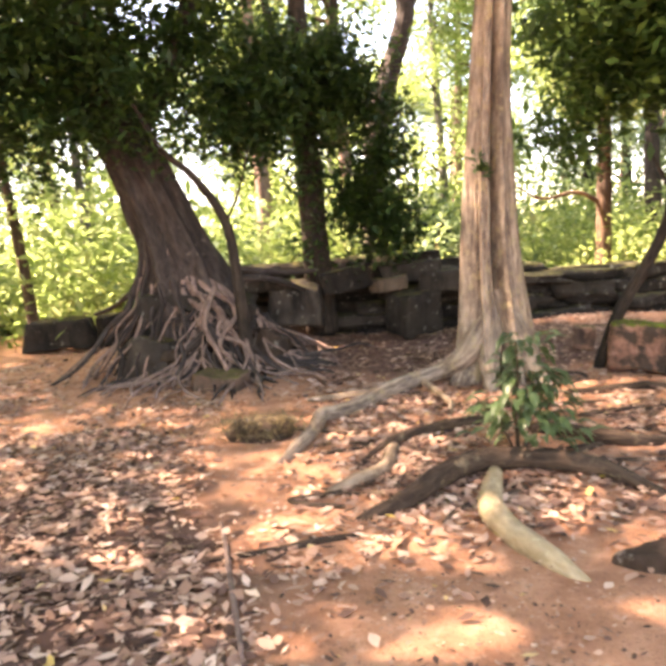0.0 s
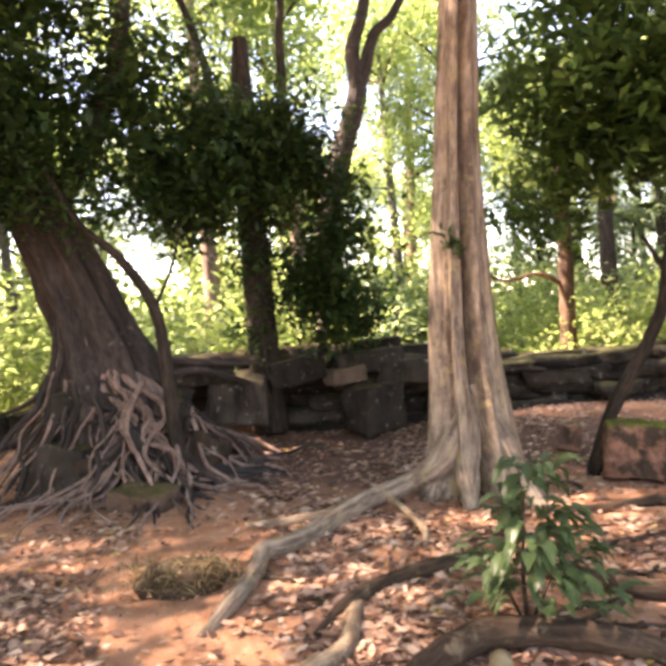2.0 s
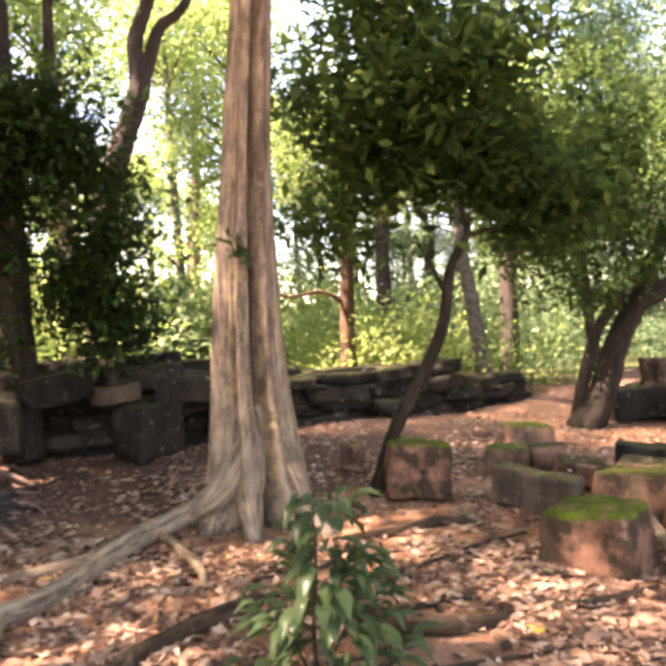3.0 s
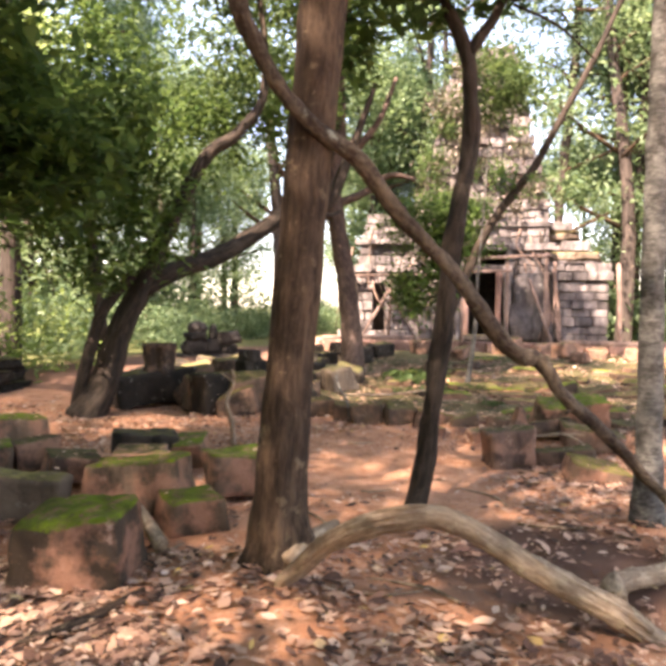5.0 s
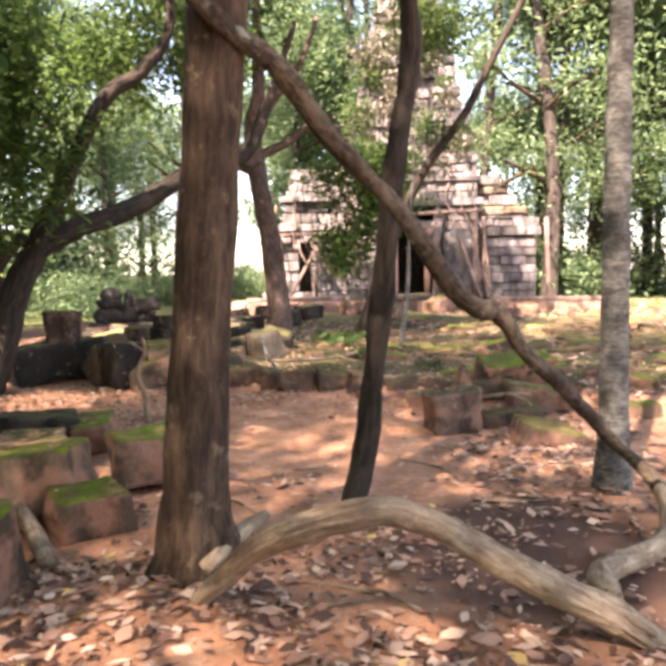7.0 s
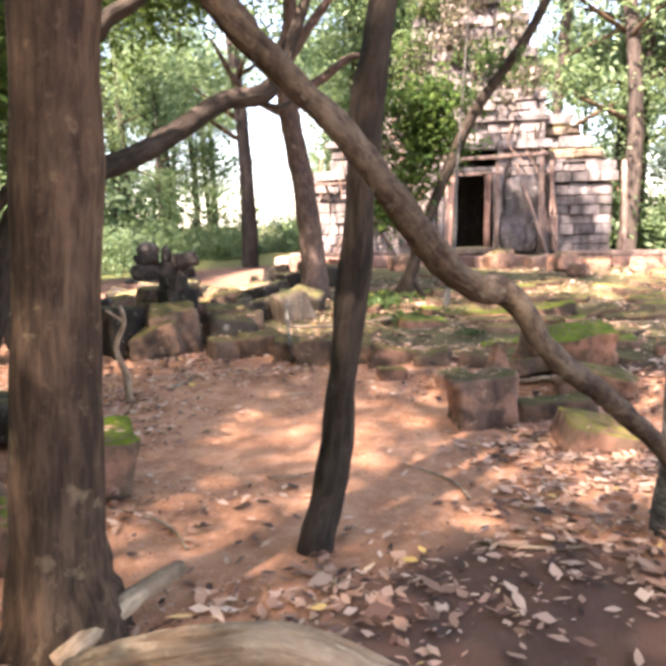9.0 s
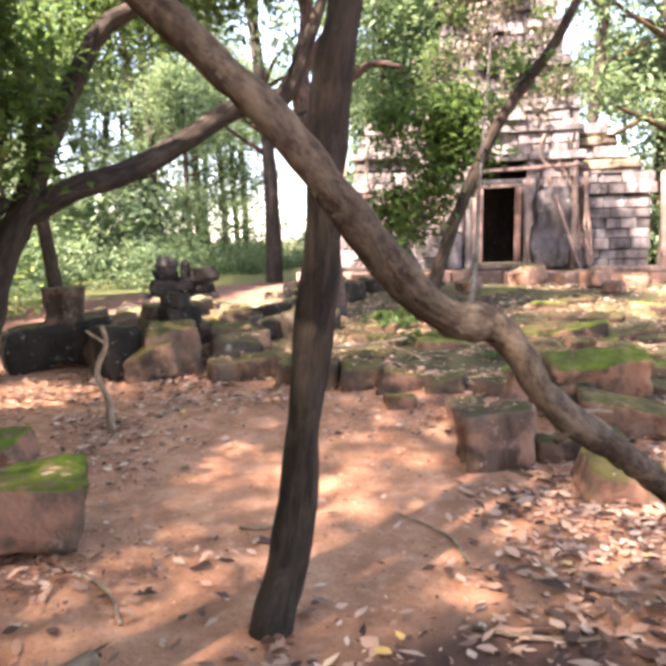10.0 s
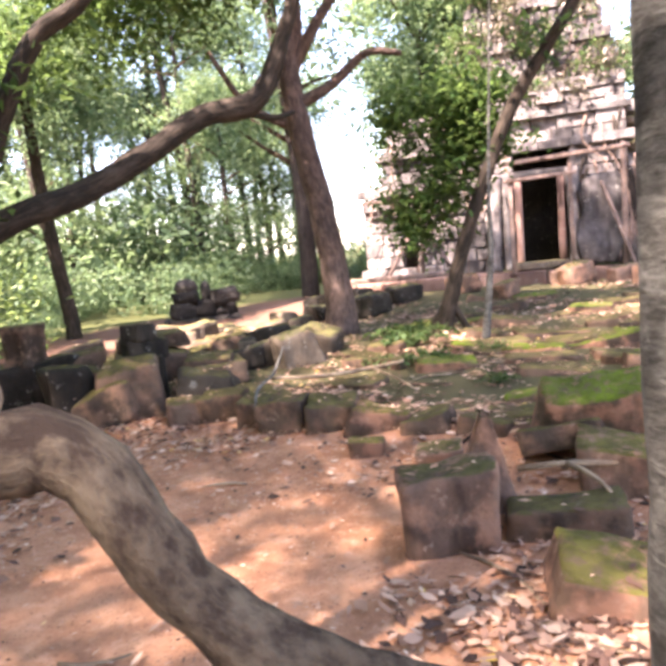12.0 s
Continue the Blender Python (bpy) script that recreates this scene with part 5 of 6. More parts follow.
def temple():
    tower = base("temple_tower", T0, "ruined grey sandstone temple tower with a dark doorway and stepped roof", "temple", turn=T_TURN)
    z = 0.62
    coursed(tower, -1.75, 1.75, 0.0, 0.45, z, 4.3, TEMPLE, (-0.52, 0.62, 3.15))
    coursed(tower, 0.45, 3.4, -1.75, 0.4, z, 4.3, TEMPLE, side=True)
    coursed(tower, 0.45, 3.4, 1.35, 0.4, z, 4.3, TEMPLE, side=True)
    # Fills in a dark colour that stands for the interior's shade.
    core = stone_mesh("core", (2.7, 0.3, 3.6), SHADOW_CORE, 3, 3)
    part("core", core, tower, "rear wall inside the doorway, coloured dark for shade", local=True).matrix_basis = pose(0, 2.2, z)
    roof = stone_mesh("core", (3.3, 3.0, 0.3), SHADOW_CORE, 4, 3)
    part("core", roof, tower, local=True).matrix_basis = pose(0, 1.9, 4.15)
    coursed(tower, -1.9, 1.9, -0.1, 0.3, 3.1, 3.3, TEMPLE, h=0.2)
    coursed(tower, -1.85, 1.85, -0.07, 0.3, 3.75, 3.9, TEMPLE, h=0.15)
    half, zz = 1.62, 4.3
    for k in range(6):
        th = 0.95 - 0.06 * k
        piece_row = half + 0.14
        coursed(tower, -piece_row, piece_row, 1.9 - piece_row, 0.5, zz, zz + 0.24, TEMPLE, h=0.24)
        coursed(tower, -half, half, 1.9 - half + 0.12, 0.45, zz + 0.24, zz + th, TEMPLE, h=0.26, jag=0.2)
        coursed(tower, 1.9 - half + 0.5, 1.9 + half, -half, 0.45, zz + 0.02, zz + th, TEMPLE, h=0.3, side=True)
        coursed(tower, 1.9 - half + 0.5, 1.9 + half, half - 0.45, 0.45, zz + 0.02, zz + th, TEMPLE, h=0.3, side=True)
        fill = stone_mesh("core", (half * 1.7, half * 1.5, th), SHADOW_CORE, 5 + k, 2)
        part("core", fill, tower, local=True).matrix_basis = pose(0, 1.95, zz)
        zz += th
        half *= 0.88
    for u in (-0.43, 0.43):
        me = stone_mesh("door_jamb", (0.14, 0.3, 1.82), LATERITE, 11, 3, 0.1, 0.03)
        part("door_jamb", me, tower, "pale stone door jamb", True).matrix_basis = pose(u, -0.05, 0.75)
    part("lintel", stone_mesh("lintel", (1.25, 0.3, 0.12), TEMPLE, 12, 3), tower, "carved stone lintel", True).matrix_basis = pose(0, -0.06, 2.56)
    part("sill", stone_mesh("sill", (1.1, 0.5, 0.16), PALE_STONE, 13, 3), tower, "worn stone threshold", True).matrix_basis = pose(0, -0.1, 0.62)
    for u, w, lean in ((-1.0, 0.34, 3), (-0.68, 0.2, 0), (0.72, 0.3, -2)):
        me = tube("pilaster", [(0, 0, 0), (0, 0, 0.5), (0.01, 0, 1.3), (0, 0, 2.05)], [w * 0.5, w * 0.42, w * 0.42, w * 0.5], TEMPLE, 16, 0.08, 0.08, lambda a, h: 1 + 0.1 * math.cos(8 * a))
        part("pilaster", me, tower, "weathered carved pilaster", True).matrix_basis = pose(u, -0.14, 0.62, 0, lean, 0)
    me = stone_mesh("pediment", (0.85, 0.35, 1.75), TEMPLE, 17, 12, 0.5, 0.12)
    part("pediment", me, tower, "pale rounded pediment slab leaning beside the door", True).matrix_basis = pose(1.1, -0.35, 0.68, -4, 6, 0)
    for k in range(14):
        a, b = rng.uniform(1.5, 1.9), rng.uniform(1.35, 2.1)
        pts = [(a, -0.2, 2.3 + rng.normal(0, 0.2)), ((a + b) / 2 + rng.normal(0, 0.12), -0.3, 1.5), (b, -0.35, 0.62)]
        part("root", tube("root", pts, [0.05, 0.03], BARK_PINK if k % 2 else BARK_DARK, 7, 0.12), tower, "", True)

    left = base("temple_wing", T0, "grey temple wing with a stepped corbelled roof", "temple", "temple wings", T_TURN)
    coursed(left, -3.95, -1.75, 0.15, 0.4, 0.6, 2.5, TEMPLE, (-3.05, -2.72, 2.0))
    coursed(left, -4.05, -1.75, 0.03, 0.3, 0.6, 0.85, TEMPLE, h=0.22)
    coursed(left, -3.6, -1.75, 0.12, 0.5, 3.3, 3.45, TEMPLE, h=0.15)
    coursed(left, 0.65, 2.6, -3.95, 0.45, 0.6, 2.5, TEMPLE, side=True)
    coursed(left, -4.1, -1.75, 0.02, 0.6, 2.5, 2.72, TEMPLE, h=0.22)
    for k in range(5):
        coursed(left, -3.5 + 0.05 * k, -1.75, 0.2 + 0.1 * k, 0.5, 2.72 + 0.3 * k, 3.02 + 0.3 * k, TEMPLE, jag=0.0)
        coursed(left, 0.7 + 0.1 * k, 2.6, -3.5 + 0.05 * k, 0.45, 2.72 + 0.3 * k, 3.02 + 0.3 * k, TEMPLE, side=True)
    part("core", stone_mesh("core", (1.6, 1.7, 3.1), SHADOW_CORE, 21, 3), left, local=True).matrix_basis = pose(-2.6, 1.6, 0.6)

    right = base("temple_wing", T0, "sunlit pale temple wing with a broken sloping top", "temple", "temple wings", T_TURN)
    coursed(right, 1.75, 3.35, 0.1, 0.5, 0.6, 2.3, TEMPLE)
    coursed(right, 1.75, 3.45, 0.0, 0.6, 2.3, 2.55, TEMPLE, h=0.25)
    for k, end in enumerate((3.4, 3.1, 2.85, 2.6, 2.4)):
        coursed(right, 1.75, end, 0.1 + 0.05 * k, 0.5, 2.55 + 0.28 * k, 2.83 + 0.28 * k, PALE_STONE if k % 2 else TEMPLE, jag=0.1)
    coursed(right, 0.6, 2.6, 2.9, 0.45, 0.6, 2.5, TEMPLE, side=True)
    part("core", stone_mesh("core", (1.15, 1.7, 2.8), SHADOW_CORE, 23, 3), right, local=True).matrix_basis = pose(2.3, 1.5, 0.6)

    steps = base("temple_terrace", T0, "stepped laterite terrace of the temple with moss", "terrace", turn=T_TURN)
    coursed(steps, -4.8, 5.4, -0.7, 0.9, 0.28, 0.62, LATERITE, h=0.3)
    coursed(steps, -4.4, 4.6, -1.35, 0.8, 0.05, 0.34, PALE_STONE, h=0.3)
    coursed(steps, -3.0, 3.6, -2.3, 0.8, -0.1, 0.2, STONE, h=0.3, jag=0.2)

    def prop(pts, w, label, name="timber_prop"):
        a, b = Vector(pts[0]), Vector(pts[1])
        ln = (b - a).length
        me = stone_mesh(name, (w, w * 0.8, ln), TIMBER, int(ln * 50), 2, 0.08, 0.02)
        ob = new(name, me)
        m = Matrix.Translation(a) @ (b - a).to_track_quat("Z", "Y").to_matrix().to_4x4()
        ob.matrix_basis = pose(*T0, 0, 0, T_TURN) @ m
        tagged(ob, label, "timber prop", "timber scaffold")

    prop(((1.6, -0.75, 0.55), (1.62, -0.6, 3.0)), 0.11, "upright weathered timber prop")
    prop(((-0.55, -0.7, 0.55), (-0.55, -0.55, 2.55)), 0.08, "upright weathered timber prop")
    prop(((0.62, -0.7, 0.55), (0.62, -0.55, 2.8)), 0.08, "upright weathered timber prop")
    prop(((-0.75, -0.62, 2.82), (1.75, -0.62, 2.92)), 0.1, "horizontal weathered timber beam")
    prop(((-0.7, -0.6, 2.48), (0.75, -0.6, 2.52)), 0.09, "horizontal weathered timber beam")
    prop(((1.75, -0.9, 0.6), (1.2, -0.5, 2.3)), 0.07, "slanting weathered timber prop")
    prop(((-2.55, -0.3, 0.6), (-2.5, -0.1, 2.3)), 0.08, "upright weathered timber prop")
    prop(((-3.3, -0.7, 0.6), (-2.5, -0.1, 2.1)), 0.08, "slanting weathered timber prop")
    prop(((-1.75, -0.8, 0.6), (-2.7, -0.1, 2.25)), 0.08, "slanting weathered timber prop")
    prop(((-3.9, -0.1, 2.38), (-1.75, -0.1, 2.42)), 0.08, "horizontal weathered timber beam")
    prop(((3.55, -0.4, 0.5), (3.5, -0.2, 2.75)), 0.1, "upright weathered timber prop")
    prop(((-4.3, -1.0, 0.66), (-1.8, -0.95, 0.7)), 0.14, "long reddish beam lying on the terrace")
    prop(((1.9, -1.2, 0.66), (4.8, -1.15, 0.64)), 0.16, "long reddish beam lying on the terrace")

    for k in range(26):
        u = rng.uniform(-3.7, 1.9)
        if abs(u) < 0.6:
            u = -1.2 + 0.3 * u
        z1 = rng.uniform(2.4, 3.9) if u < -1.75 else rng.uniform(2.6, 4.2)
        owner = left if u < -1.75 else tower
        pts = [(u, 0.0, z1), (u + rng.normal(0, 0.1), -0.14, z1 - 0.5), (u + rng.normal(0, 0.18), -0.16, z1 - 1.1), (u + rng.normal(0, 0.25), -0.2, max(0.62, z1 - rng.uniform(1.3, 2.6)))]
        part("root", tube("root", pts, [0.025, 0.01], BARK_PINK if k % 2 else BARK_DARK, 6, 0.15), owner, "", True)
    vines = base("temple_climber", pose(*T0, 0, 0, T_TURN) @ Vector((0, -0.2, 4.3)), "leafy climbing plants hanging over the tower roof", "climber")
    at = lambda u, v, z: tuple(pose(*T0, 0, 0, T_TURN) @ Vector((u, v, z)))
    part("leaves", crown("leaves", [(at(-1.3, 0.1, 4.5), (0.4, 0.6, 0.35)), (at(-1.4, 0.4, 5.5), (0.4, 0.5, 0.5)), (at(1.3, 0.3, 4.8), (0.3, 0.5, 0.4)), (at(-0.9, 0.6, 6.8), (0.4, 0.5, 0.5)), (at(1.1, 0.6, 6.3), (0.3, 0.4, 0.5)), (at(0.6, 0.7, 7.9), (0.5, 0.5, 0.4)), (at(0.1, 0.3, 5.4), (0.3, 0.5, 0.4)), (at(-0.4, 0.1, 4.4), (0.25, 0.5, 0.25)), (at(0.2, 0.6, 7.1), (0.3, 0.5, 0.35))], 7500, 0.12, LEAF_MID, 0.16, 20, 0.5), vines)
    part("withered_leaves", crown("withered_leaves", [(at(-1.2, 0.25, 5.2), (0.4, 0.5, 0.5)), (at(-0.5, 0.35, 6.0), (0.35, 0.5, 0.7)), (at(0.9, 0.3, 5.6), (0.35, 0.5, 0.5)), (at(1.35, 0.3, 4.7), (0.3, 0.4, 0.4)), (at(-1.0, 0.6, 7.2), (0.4, 0.5, 0.7)), (at(0.4, 0.5, 6.9), (0.4, 0.5, 0.5)), (at(-0.2, 0.7, 8.0), (0.5, 0.6, 0.5)), (at(0.3, 0.05, 4.25), (0.3, 0.7, 0.25)), (at(-1.55, 0.2, 4.2), (0.3, 0.4, 0.4))], 9000, 0.13, DRY_LEAF, 0.17, 20, 0.6), vines, "withered grey-brown creeper leaves")
    for k in range(80):
        u, z = rng.uniform(-1.5, 1.5), rng.uniform(4.5, 8.4)
        lie = lambda q: 0.32 + 0.2 * max(0.0, q - 4.3)
        a, b = z - rng.uniform(0.3, 0.7), z - rng.uniform(0.8, 1.5)
        u *= 1.15 - 0.1 * (z - 4.3)
        part("stem", tube("stem", [at(u, lie(z) - 0.02, z), at(u + rng.normal(0, 0.15), lie(a) - 0.12, a), at(u + rng.normal(0, 0.3), lie(b) - 0.08, b)], [0.018, 0.006], BARK_RED if k % 2 else BARK_DARK, 5, 0.25), vines)



temple()
for u, v, s in ((1.5, -1.3, 0.42), (1.9, -2.3, 0.5), (0.6, -1.6, 0.55), (-1.5, -1.7, 0.5), (2.6, -2.0, 0.4), (-2.6, -2.3, 0.5), (-3.6, -2.0, 0.45), (-3.0, -3.2, 0.55), (-3.8, -3.4, 0.45), (-4.2, -2.7, 0.5), (3.4, -2.6, 0.4), (-0.6, -2.9, 0.4), (2.0, -3.4, 0.35)):
    p = pose(*T0, 0, 0, T_TURN) @ Vector((u, v, 0))
    block((p.x, p.y, ground_z(p.x, p.y) + 0.02), (s * 1.3, s, s * 0.7), rng.uniform(-90, 0), DARK_STONE if u < -2 else STONE, "loose stone before the temple terrace", (rng.normal(0, 5), rng.normal(0, 5)), "loose temple stones", round_by=0.3, chip=0.05)
for k in range(135):
    x, y = (rng.uniform(9.5, 16.2), rng.uniform(0.5, 7.2)) if k < 95 else (rng.uniform(12.5, 20.5), rng.uniform(-2.5, 3.0))
    block((x, y, ground_z(x, y) - 0.06), (rng.uniform(0.4, 0.9), rng.uniform(0.3, 0.5), rng.uniform(0.12, 0.2)), -75 + rng.normal(0, 12), GREEN_STONE if k % 4 == 0 else MOSS_STONE, "flat mossy paving stone sunk in the terrace", (rng.normal(0, 3), rng.normal(0, 3)), "terrace paving stones", "paving_stone", round_by=0.2)


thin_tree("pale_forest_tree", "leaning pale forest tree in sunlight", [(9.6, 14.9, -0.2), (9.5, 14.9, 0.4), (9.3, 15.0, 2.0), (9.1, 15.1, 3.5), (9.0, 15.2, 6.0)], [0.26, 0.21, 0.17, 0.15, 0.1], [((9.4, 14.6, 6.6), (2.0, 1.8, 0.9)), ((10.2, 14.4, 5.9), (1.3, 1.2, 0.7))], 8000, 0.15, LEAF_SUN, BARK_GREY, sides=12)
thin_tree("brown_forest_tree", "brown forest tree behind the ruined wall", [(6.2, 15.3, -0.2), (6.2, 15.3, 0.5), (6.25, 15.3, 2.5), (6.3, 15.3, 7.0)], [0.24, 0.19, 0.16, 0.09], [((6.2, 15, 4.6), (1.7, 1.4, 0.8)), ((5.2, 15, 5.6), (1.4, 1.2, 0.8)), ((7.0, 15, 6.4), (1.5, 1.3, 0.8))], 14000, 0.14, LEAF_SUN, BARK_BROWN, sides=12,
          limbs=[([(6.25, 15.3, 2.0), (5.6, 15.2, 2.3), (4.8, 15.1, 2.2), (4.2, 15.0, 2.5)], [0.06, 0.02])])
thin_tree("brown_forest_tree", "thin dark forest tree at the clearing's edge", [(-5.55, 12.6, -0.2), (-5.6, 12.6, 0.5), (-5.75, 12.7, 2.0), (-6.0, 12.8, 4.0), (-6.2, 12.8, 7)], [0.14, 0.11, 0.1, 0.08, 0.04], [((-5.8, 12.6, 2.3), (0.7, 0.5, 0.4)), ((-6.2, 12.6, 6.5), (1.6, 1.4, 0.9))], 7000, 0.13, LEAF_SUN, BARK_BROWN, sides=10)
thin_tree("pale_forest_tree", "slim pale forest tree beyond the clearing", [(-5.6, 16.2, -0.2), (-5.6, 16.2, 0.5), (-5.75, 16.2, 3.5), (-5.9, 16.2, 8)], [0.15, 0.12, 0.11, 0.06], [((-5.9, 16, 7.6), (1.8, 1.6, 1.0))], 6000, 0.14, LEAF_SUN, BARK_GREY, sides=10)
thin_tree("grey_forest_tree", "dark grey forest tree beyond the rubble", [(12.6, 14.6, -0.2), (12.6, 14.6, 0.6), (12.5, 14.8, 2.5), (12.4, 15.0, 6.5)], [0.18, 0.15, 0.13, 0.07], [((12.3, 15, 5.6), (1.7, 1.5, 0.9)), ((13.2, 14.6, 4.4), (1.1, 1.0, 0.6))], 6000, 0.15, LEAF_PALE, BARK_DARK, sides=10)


# ---- forest around ----
rng = np.random.default_rng(14)
def forest_tree(kind):
    h = (11.0, 8.5, 13.0, 7.0, 9.5, 7.5)[kind]
    # Sun-coloured kinds and haze-coloured kinds of the same foliage.
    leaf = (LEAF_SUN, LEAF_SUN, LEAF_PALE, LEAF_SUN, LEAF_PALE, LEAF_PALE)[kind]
    tree = base("background_tree", (0, 0, 0), "slender forest tree, green leaves coloured paler for sun and haze", "tree", "background trees")
    lean = rng.normal(0, 0.25, 2)
    part("trunk", tube("trunk", [(0, 0, -0.3), (0.05, 0, h * 0.25), (lean[0], lean[1], h * 0.6), (lean[0] * 1.6, lean[1] * 1.6, h)], [0.2, 0.15, 0.11, 0.04], (BARK_GREY, BARK_PINK, BARK_FIG, BARK_GREY, BARK_FIG, BARK_DARK)[kind], 9, 0.3), tree)
    blobs = [((lean[0], lean[1], h * 0.9), (1.8, 1.8, 1.1))]
    for k in range(12):
        a, z = rng.uniform(0, 6.3), h * rng.uniform(0.2, 0.95)
        r = rng.uniform(0.7, 2.4)
        end = (lean[0] + r * math.cos(a), lean[1] + r * math.sin(a), z + 0.3)
        part("limb", tube("limb", [(lean[0] * z / h, lean[1] * z / h, z - 0.4), (lean[0] + 0.5 * r * math.cos(a), lean[1] + 0.5 * r * math.sin(a), z), end], [0.06, 0.02], BARK_BROWN, 5, 0.3), tree)
        blobs.append((end, (rng.uniform(0.6, 1.1), rng.uniform(0.6, 1.1), rng.uniform(0.4, 0.8))))
    add_crown(tree, blobs, 15000, 0.17, leaf, clump=0.34, per=22)
    return tree


def shrub(kind):
    ob = base("shrub", (0, 0, 0), "low green shrub at the forest edge, coloured paler for sun and haze", "shrub", "forest shrubs")
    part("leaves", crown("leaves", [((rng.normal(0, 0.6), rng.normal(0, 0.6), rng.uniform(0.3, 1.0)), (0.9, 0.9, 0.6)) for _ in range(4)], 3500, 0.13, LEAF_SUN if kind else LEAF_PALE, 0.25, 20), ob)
    part("stem", tube("stem", [(0, 0, -0.2), (0.05, 0, 0.4), (0.1, 0.1, 0.9)], [0.03, 0.01], BARK_BROWN, 5, 0.2), ob)
    return ob


def forest():
    trees = [forest_tree(k) for k in range(6)]
    used = set()
    bushes = [shrub(k) for k in range(2)]
    spots = []
    tries = 0
    while len(spots) < 125 and tries < 4000:
        tries += 1
        x, y = rng.uniform(-26, 46), rng.uniform(-14, 44)
        d = math.hypot(x - 3, y - 3)
        if d < 15 or d > 46 or (y < 15.5 and -9 < x < 16) or (15 < x < 24 and -1 < y < 13):
            continue
        if any(math.hypot(x - a, y - b) < 2.2 for a, b in spots):
            continue
        if 0.52 < math.atan2(y - 2.1, x - 4.8) < 0.66 and d > 12:
            continue
        if x > 8 and y > 12 and d < 30 and rng.random() < 0.6:
            continue
        if y > 12 and 0.26 < math.atan2(-x, y) < 0.6 and rng.random() < 0.4:
            continue
        if y > 12 and -24 < x < 11 and rng.random() < 0.35:
            continue
        spots.append((x, y))
    for k, (x, y) in enumerate(spots):
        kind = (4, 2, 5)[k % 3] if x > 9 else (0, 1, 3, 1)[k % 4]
        copy = trees[kind]
        m = pose(x, y, ground_z(x, y), 0, 0, rng.uniform(0, 360))
        tall = rng.uniform(1.0, 1.7)
        if kind not in used:
            used.add(kind)
            copy.matrix_basis = m
        else:
            copy = copy_thing(copy, m)
            copy.scale = (tall * 0.9, tall * 0.9, tall)
    for k in range(8):
        a, d = rng.uniform(0.68, 1.2), rng.uniform(24, 34)
        x, y = 5 + d * math.cos(a), 2.3 + d * math.sin(a)
        made = copy_thing(trees[(4, 2, 5, 4)[k % 4]], pose(x, y, ground_z(x, y), 0, 0, rng.uniform(0, 360)))
        q = rng.uniform(0.75, 1.1)
        made.scale = (q, q, q)
    for k, (x, y) in enumerate(((31.0, 13.6), (34.0, 16.2), (29.5, 15.0), (36.0, 13.0))):
        made = copy_thing(trees[(2, 4, 5, 2)[k]], pose(x, y, ground_z(x, y), 0, 0, 80 * k))
        made.scale = (1.5, 1.5, 1.6)
    for kind in range(6):
        if kind not in used:
            trees[kind].matrix_basis = pose(36 + kind, 26, ground_z(36, 26))
    for k in range(12):
        a, d = rng.uniform(-0.3, 0.13), rng.uniform(21, 29)
        x, y = 4 + d * math.cos(a), 2.3 + d * math.sin(a)
        made = copy_thing(bushes[0], pose(x, y, ground_z(x, y), 0, 0, rng.uniform(0, 360)))
        q = rng.uniform(1.2, 2.6)
        made.scale = (q, q, q)
    for k in range(14):
        a, d = rng.uniform(-0.32, 0.16), rng.uniform(20, 31)
        x, y = 4 + d * math.cos(a), 2.3 + d * math.sin(a)
        made = copy_thing(trees[(4, 2, 5)[k % 3]], pose(x, y, ground_z(x, y), 0, 0, rng.uniform(0, 360)))
        q = rng.uniform(0.9, 1.5)
        made.scale = (q, q, q)
    for k in range(34):
        a, d = rng.uniform(0.68, 1.25) if k % 2 else rng.uniform(1.25, 2.35), rng.uniform(25, 36)
        x, y = 4 + d * math.cos(a), 2.3 + d * math.sin(a)
        made = copy_thing(bushes[0 if k % 2 else 1], pose(x, y, ground_z(x, y), 0, 0, rng.uniform(0, 360)))
        q = rng.uniform(2.0, 3.6)
        made.scale = (q, q, q)
    for k in range(36):
        x, y = (rng.uniform(15, 30), rng.uniform(18, 32)) if k % 2 else (rng.uniform(-9, 10), rng.uniform(15.5, 22))
        made = copy_thing(bushes[0 if k % 2 else 1], pose(x, y, ground_z(x, y), 0, 0, rng.uniform(0, 360)))
        q = rng.uniform(0.5, 1.2) if k % 2 else rng.uniform(0.9, 2.0)
        made.scale = (q, q, q)
    count = 0
    while count < 120:
        x, y = rng.uniform(-24, 40), rng.uniform(-6, 40)
        if math.hypot(x - 3, y - 3) < 13 or (y < 14 and -6 < x < 15.5) or (15 < x < 24 and 0 < y < 12.5):
            continue
        m = pose(x, y, ground_z(x, y), 0, 0, rng.uniform(0, 360)) @ Matrix.Diagonal((1, 1, 1, 1))
        b = bushes[count % 2 if count < 2 or x < 9 else 0]
        if count < 2:
            b.matrix_basis = m
        else:
            made = copy_thing(b, m)
            k = rng.uniform(0.8, 2.2) if x < 11 else rng.uniform(0.35, 1.7)
            made.scale = (k, k, k)
        count += 1


forest()


rng = np.random.default_rng(15)


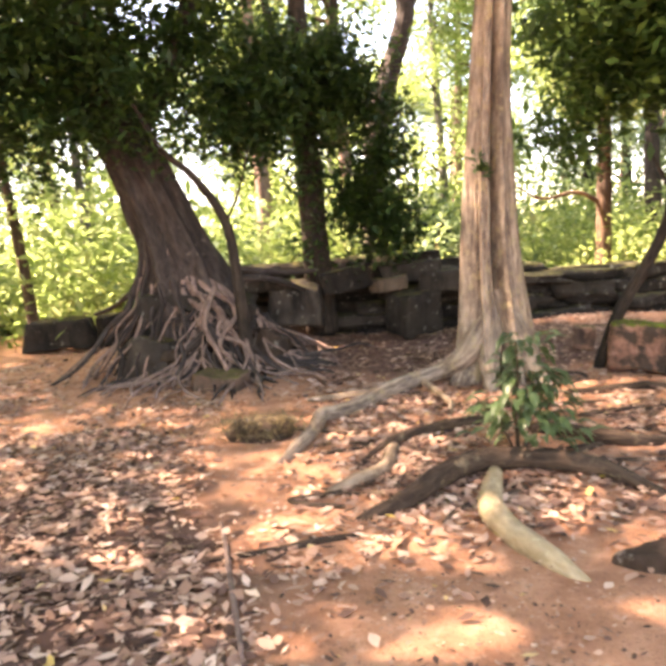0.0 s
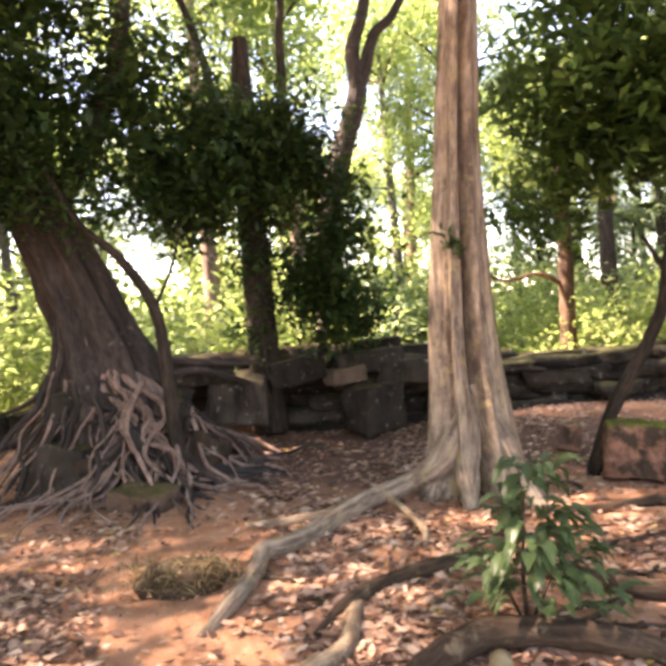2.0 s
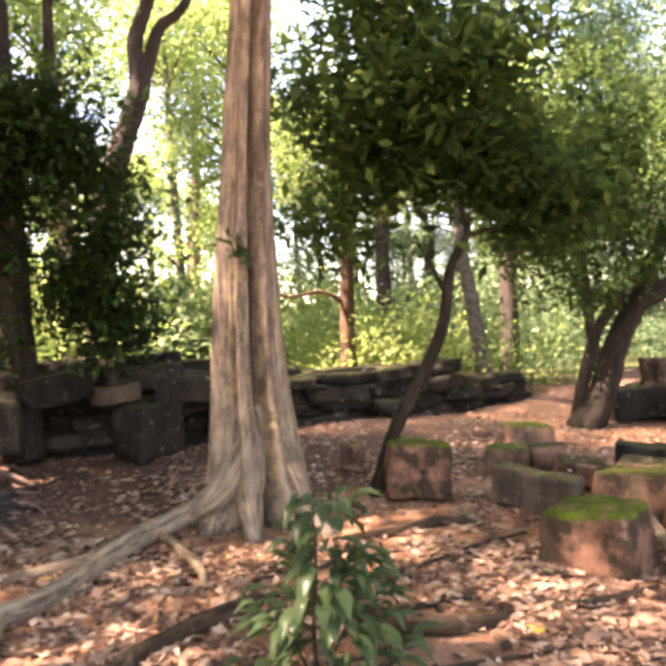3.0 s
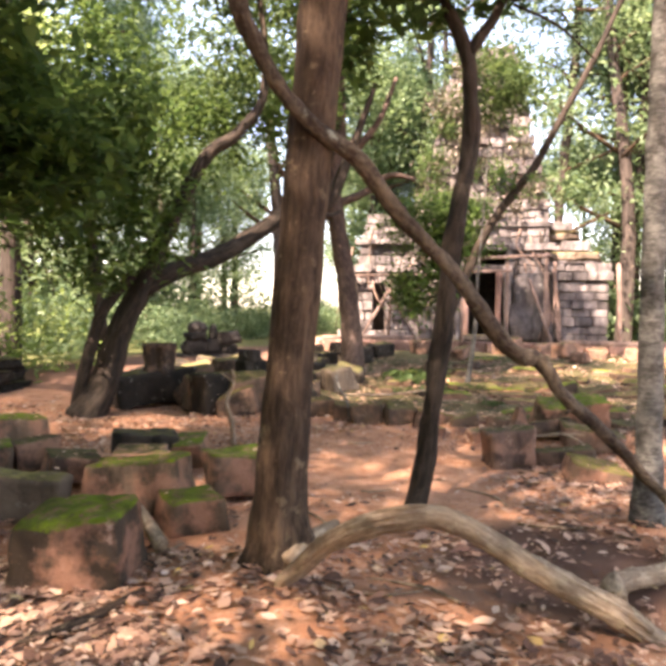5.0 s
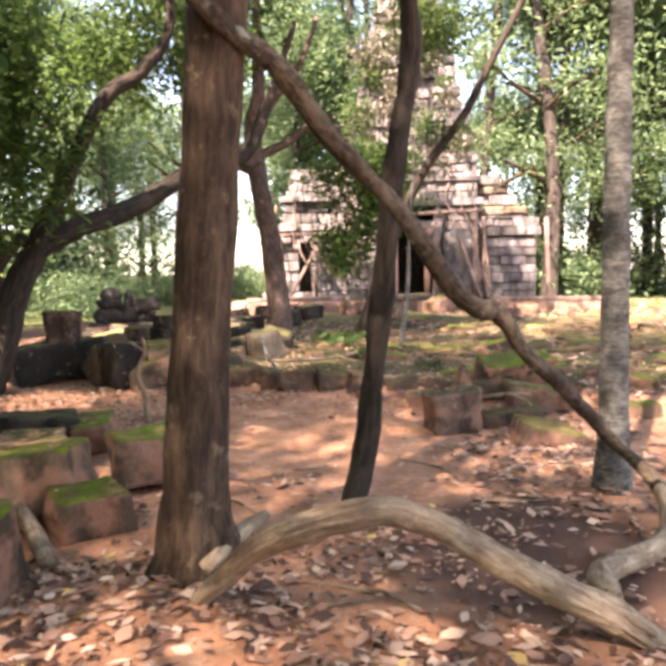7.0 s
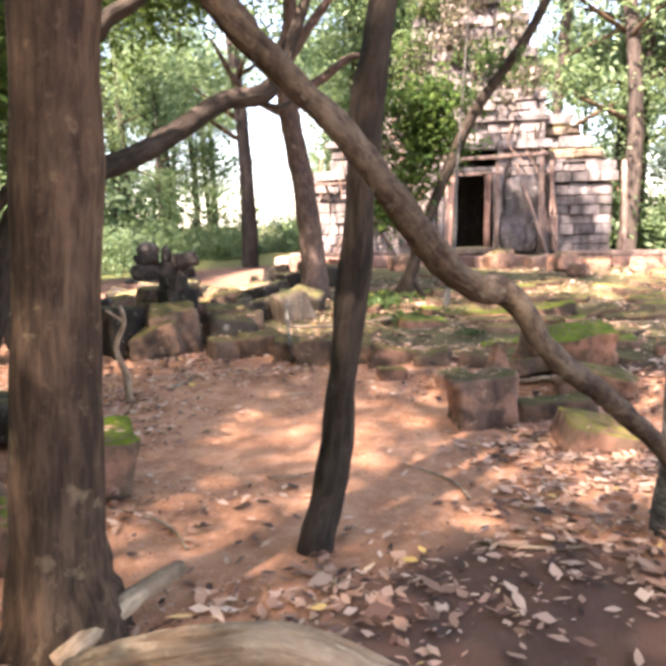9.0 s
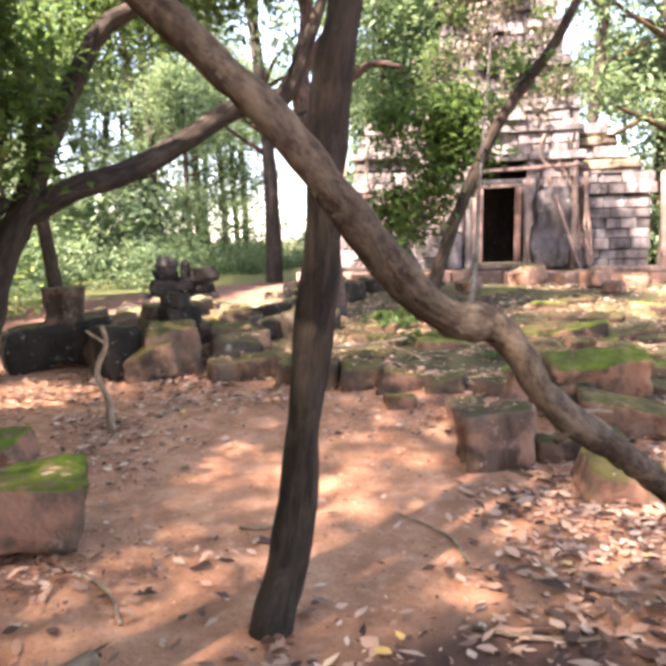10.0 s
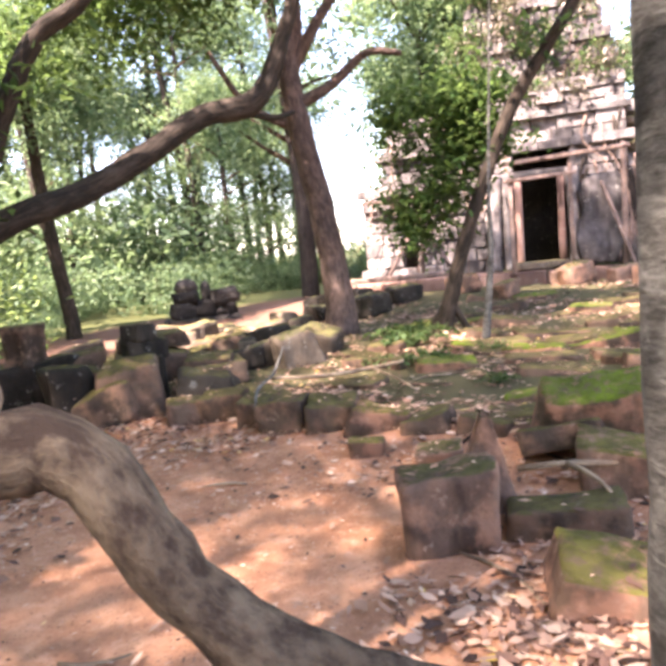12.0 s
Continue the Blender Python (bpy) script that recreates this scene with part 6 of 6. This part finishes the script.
# Added tree that stays unseen; its leaves block and dapple the sun.
def canopy_tree(at, height, spread, count):
    tree = base("canopy_tree", (*at, ground_z(*at)), "unseen tall tree added to shade the clearings", "tree", "canopy trees")
    x, y = at
    part("trunk", tube("trunk", [(x, y, -0.3), (x + 0.1, y, height * 0.4), (x, y + 0.2, height)], [0.28, 0.2, 0.1], BARK_BROWN, 10, 0.3), tree)
    blobs = []
    for k in range(9):
        a, r = 2 * math.pi * k / 9 + rng.normal(0, 0.2), spread * rng.uniform(0.35, 0.85)
        e = (x + r * math.cos(a), y + r * math.sin(a), height + rng.uniform(-0.3, 0.9))
        part("limb", tube("limb", [(x, y, height * 0.75), (x + 0.5 * r * math.cos(a), y + 0.5 * r * math.sin(a), height * 0.92), e], [0.1, 0.03], BARK_BROWN, 6, 0.3), tree)
        blobs.append((e, (spread * 0.36, spread * 0.36, 0.8)))
    add_crown(tree, blobs, count, 0.2, LEAF_MID, clump=0.6, per=10, least=-2.0)


for at, height, spread, count in SHADE_CANOPY:
    canopy_tree(at, height, spread, round(0.58 * count))


def block_leaves():
    """Dry leaves lying on the stones."""
    at = []
    for m, size in BLOCK_TOPS:
        for k in range(int(rng.integers(3, 12))):
            p = m @ Vector((rng.uniform(-0.42, 0.42) * size[0], rng.uniform(-0.42, 0.42) * size[1], size[2] * 1.0 + 0.012))
            at.append(tuple(p))
    at = np.array(at)
    q = leaf_quads(at, 0.06, 0.0, 0.3, 0.55).reshape(-1, 4, 3)
    q[:, :, 2] = at[:, None, 2] + (q[:, :, 2] - at[:, None, 2]) * 0.25
    tagged(new("leaf_litter", quads_mesh("leaf_litter", q.reshape(-1, 3), 4, LITTER)), "dry leaves lying on the mossy stones", "leaf litter", kind="stuff")


block_leaves()


def fern(at, size):
    x, y = at
    z = ground_z(x, y)
    plant = base("small_fern", (x, y, z), "small green fern growing between terrace stones", "fern", "terrace ferns")
    for k in range(11):
        a = k * 0.571 + rng.normal(0, 0.2)
        ln = size * rng.uniform(0.7, 1.2)
        rise = rng.uniform(0.5, 1.1)
        pts = [(x + ln * q * math.cos(a), y + ln * q * math.sin(a), z + 0.02 + ln * rise * (q - 0.75 * q * q)) for q in (0, 0.3, 0.6, 1.0)]
        path, _ = smooth_path(pts, [0.004, 0.002], ln / 9)
        leaves = leaf_quads(np.repeat(path[1:], 2, axis=0) + rng.normal(0, 0.012, (2 * len(path) - 2, 3)), size * 0.28, 0.1, 0.3, 0.36)
        part("frond", quads_mesh("frond", leaves, 4, LEAF_MID), plant)


for at, size in (((12.1, 6.35), 0.5), ((12.5, 6.75), 0.42), ((11.3, 5.7), 0.34), ((11.0, 5.95), 0.3), ((11.9, 5.2), 0.22), ((10.6, 4.6), 0.2), ((12.9, 6.9), 0.4)):
    fern(at, size)
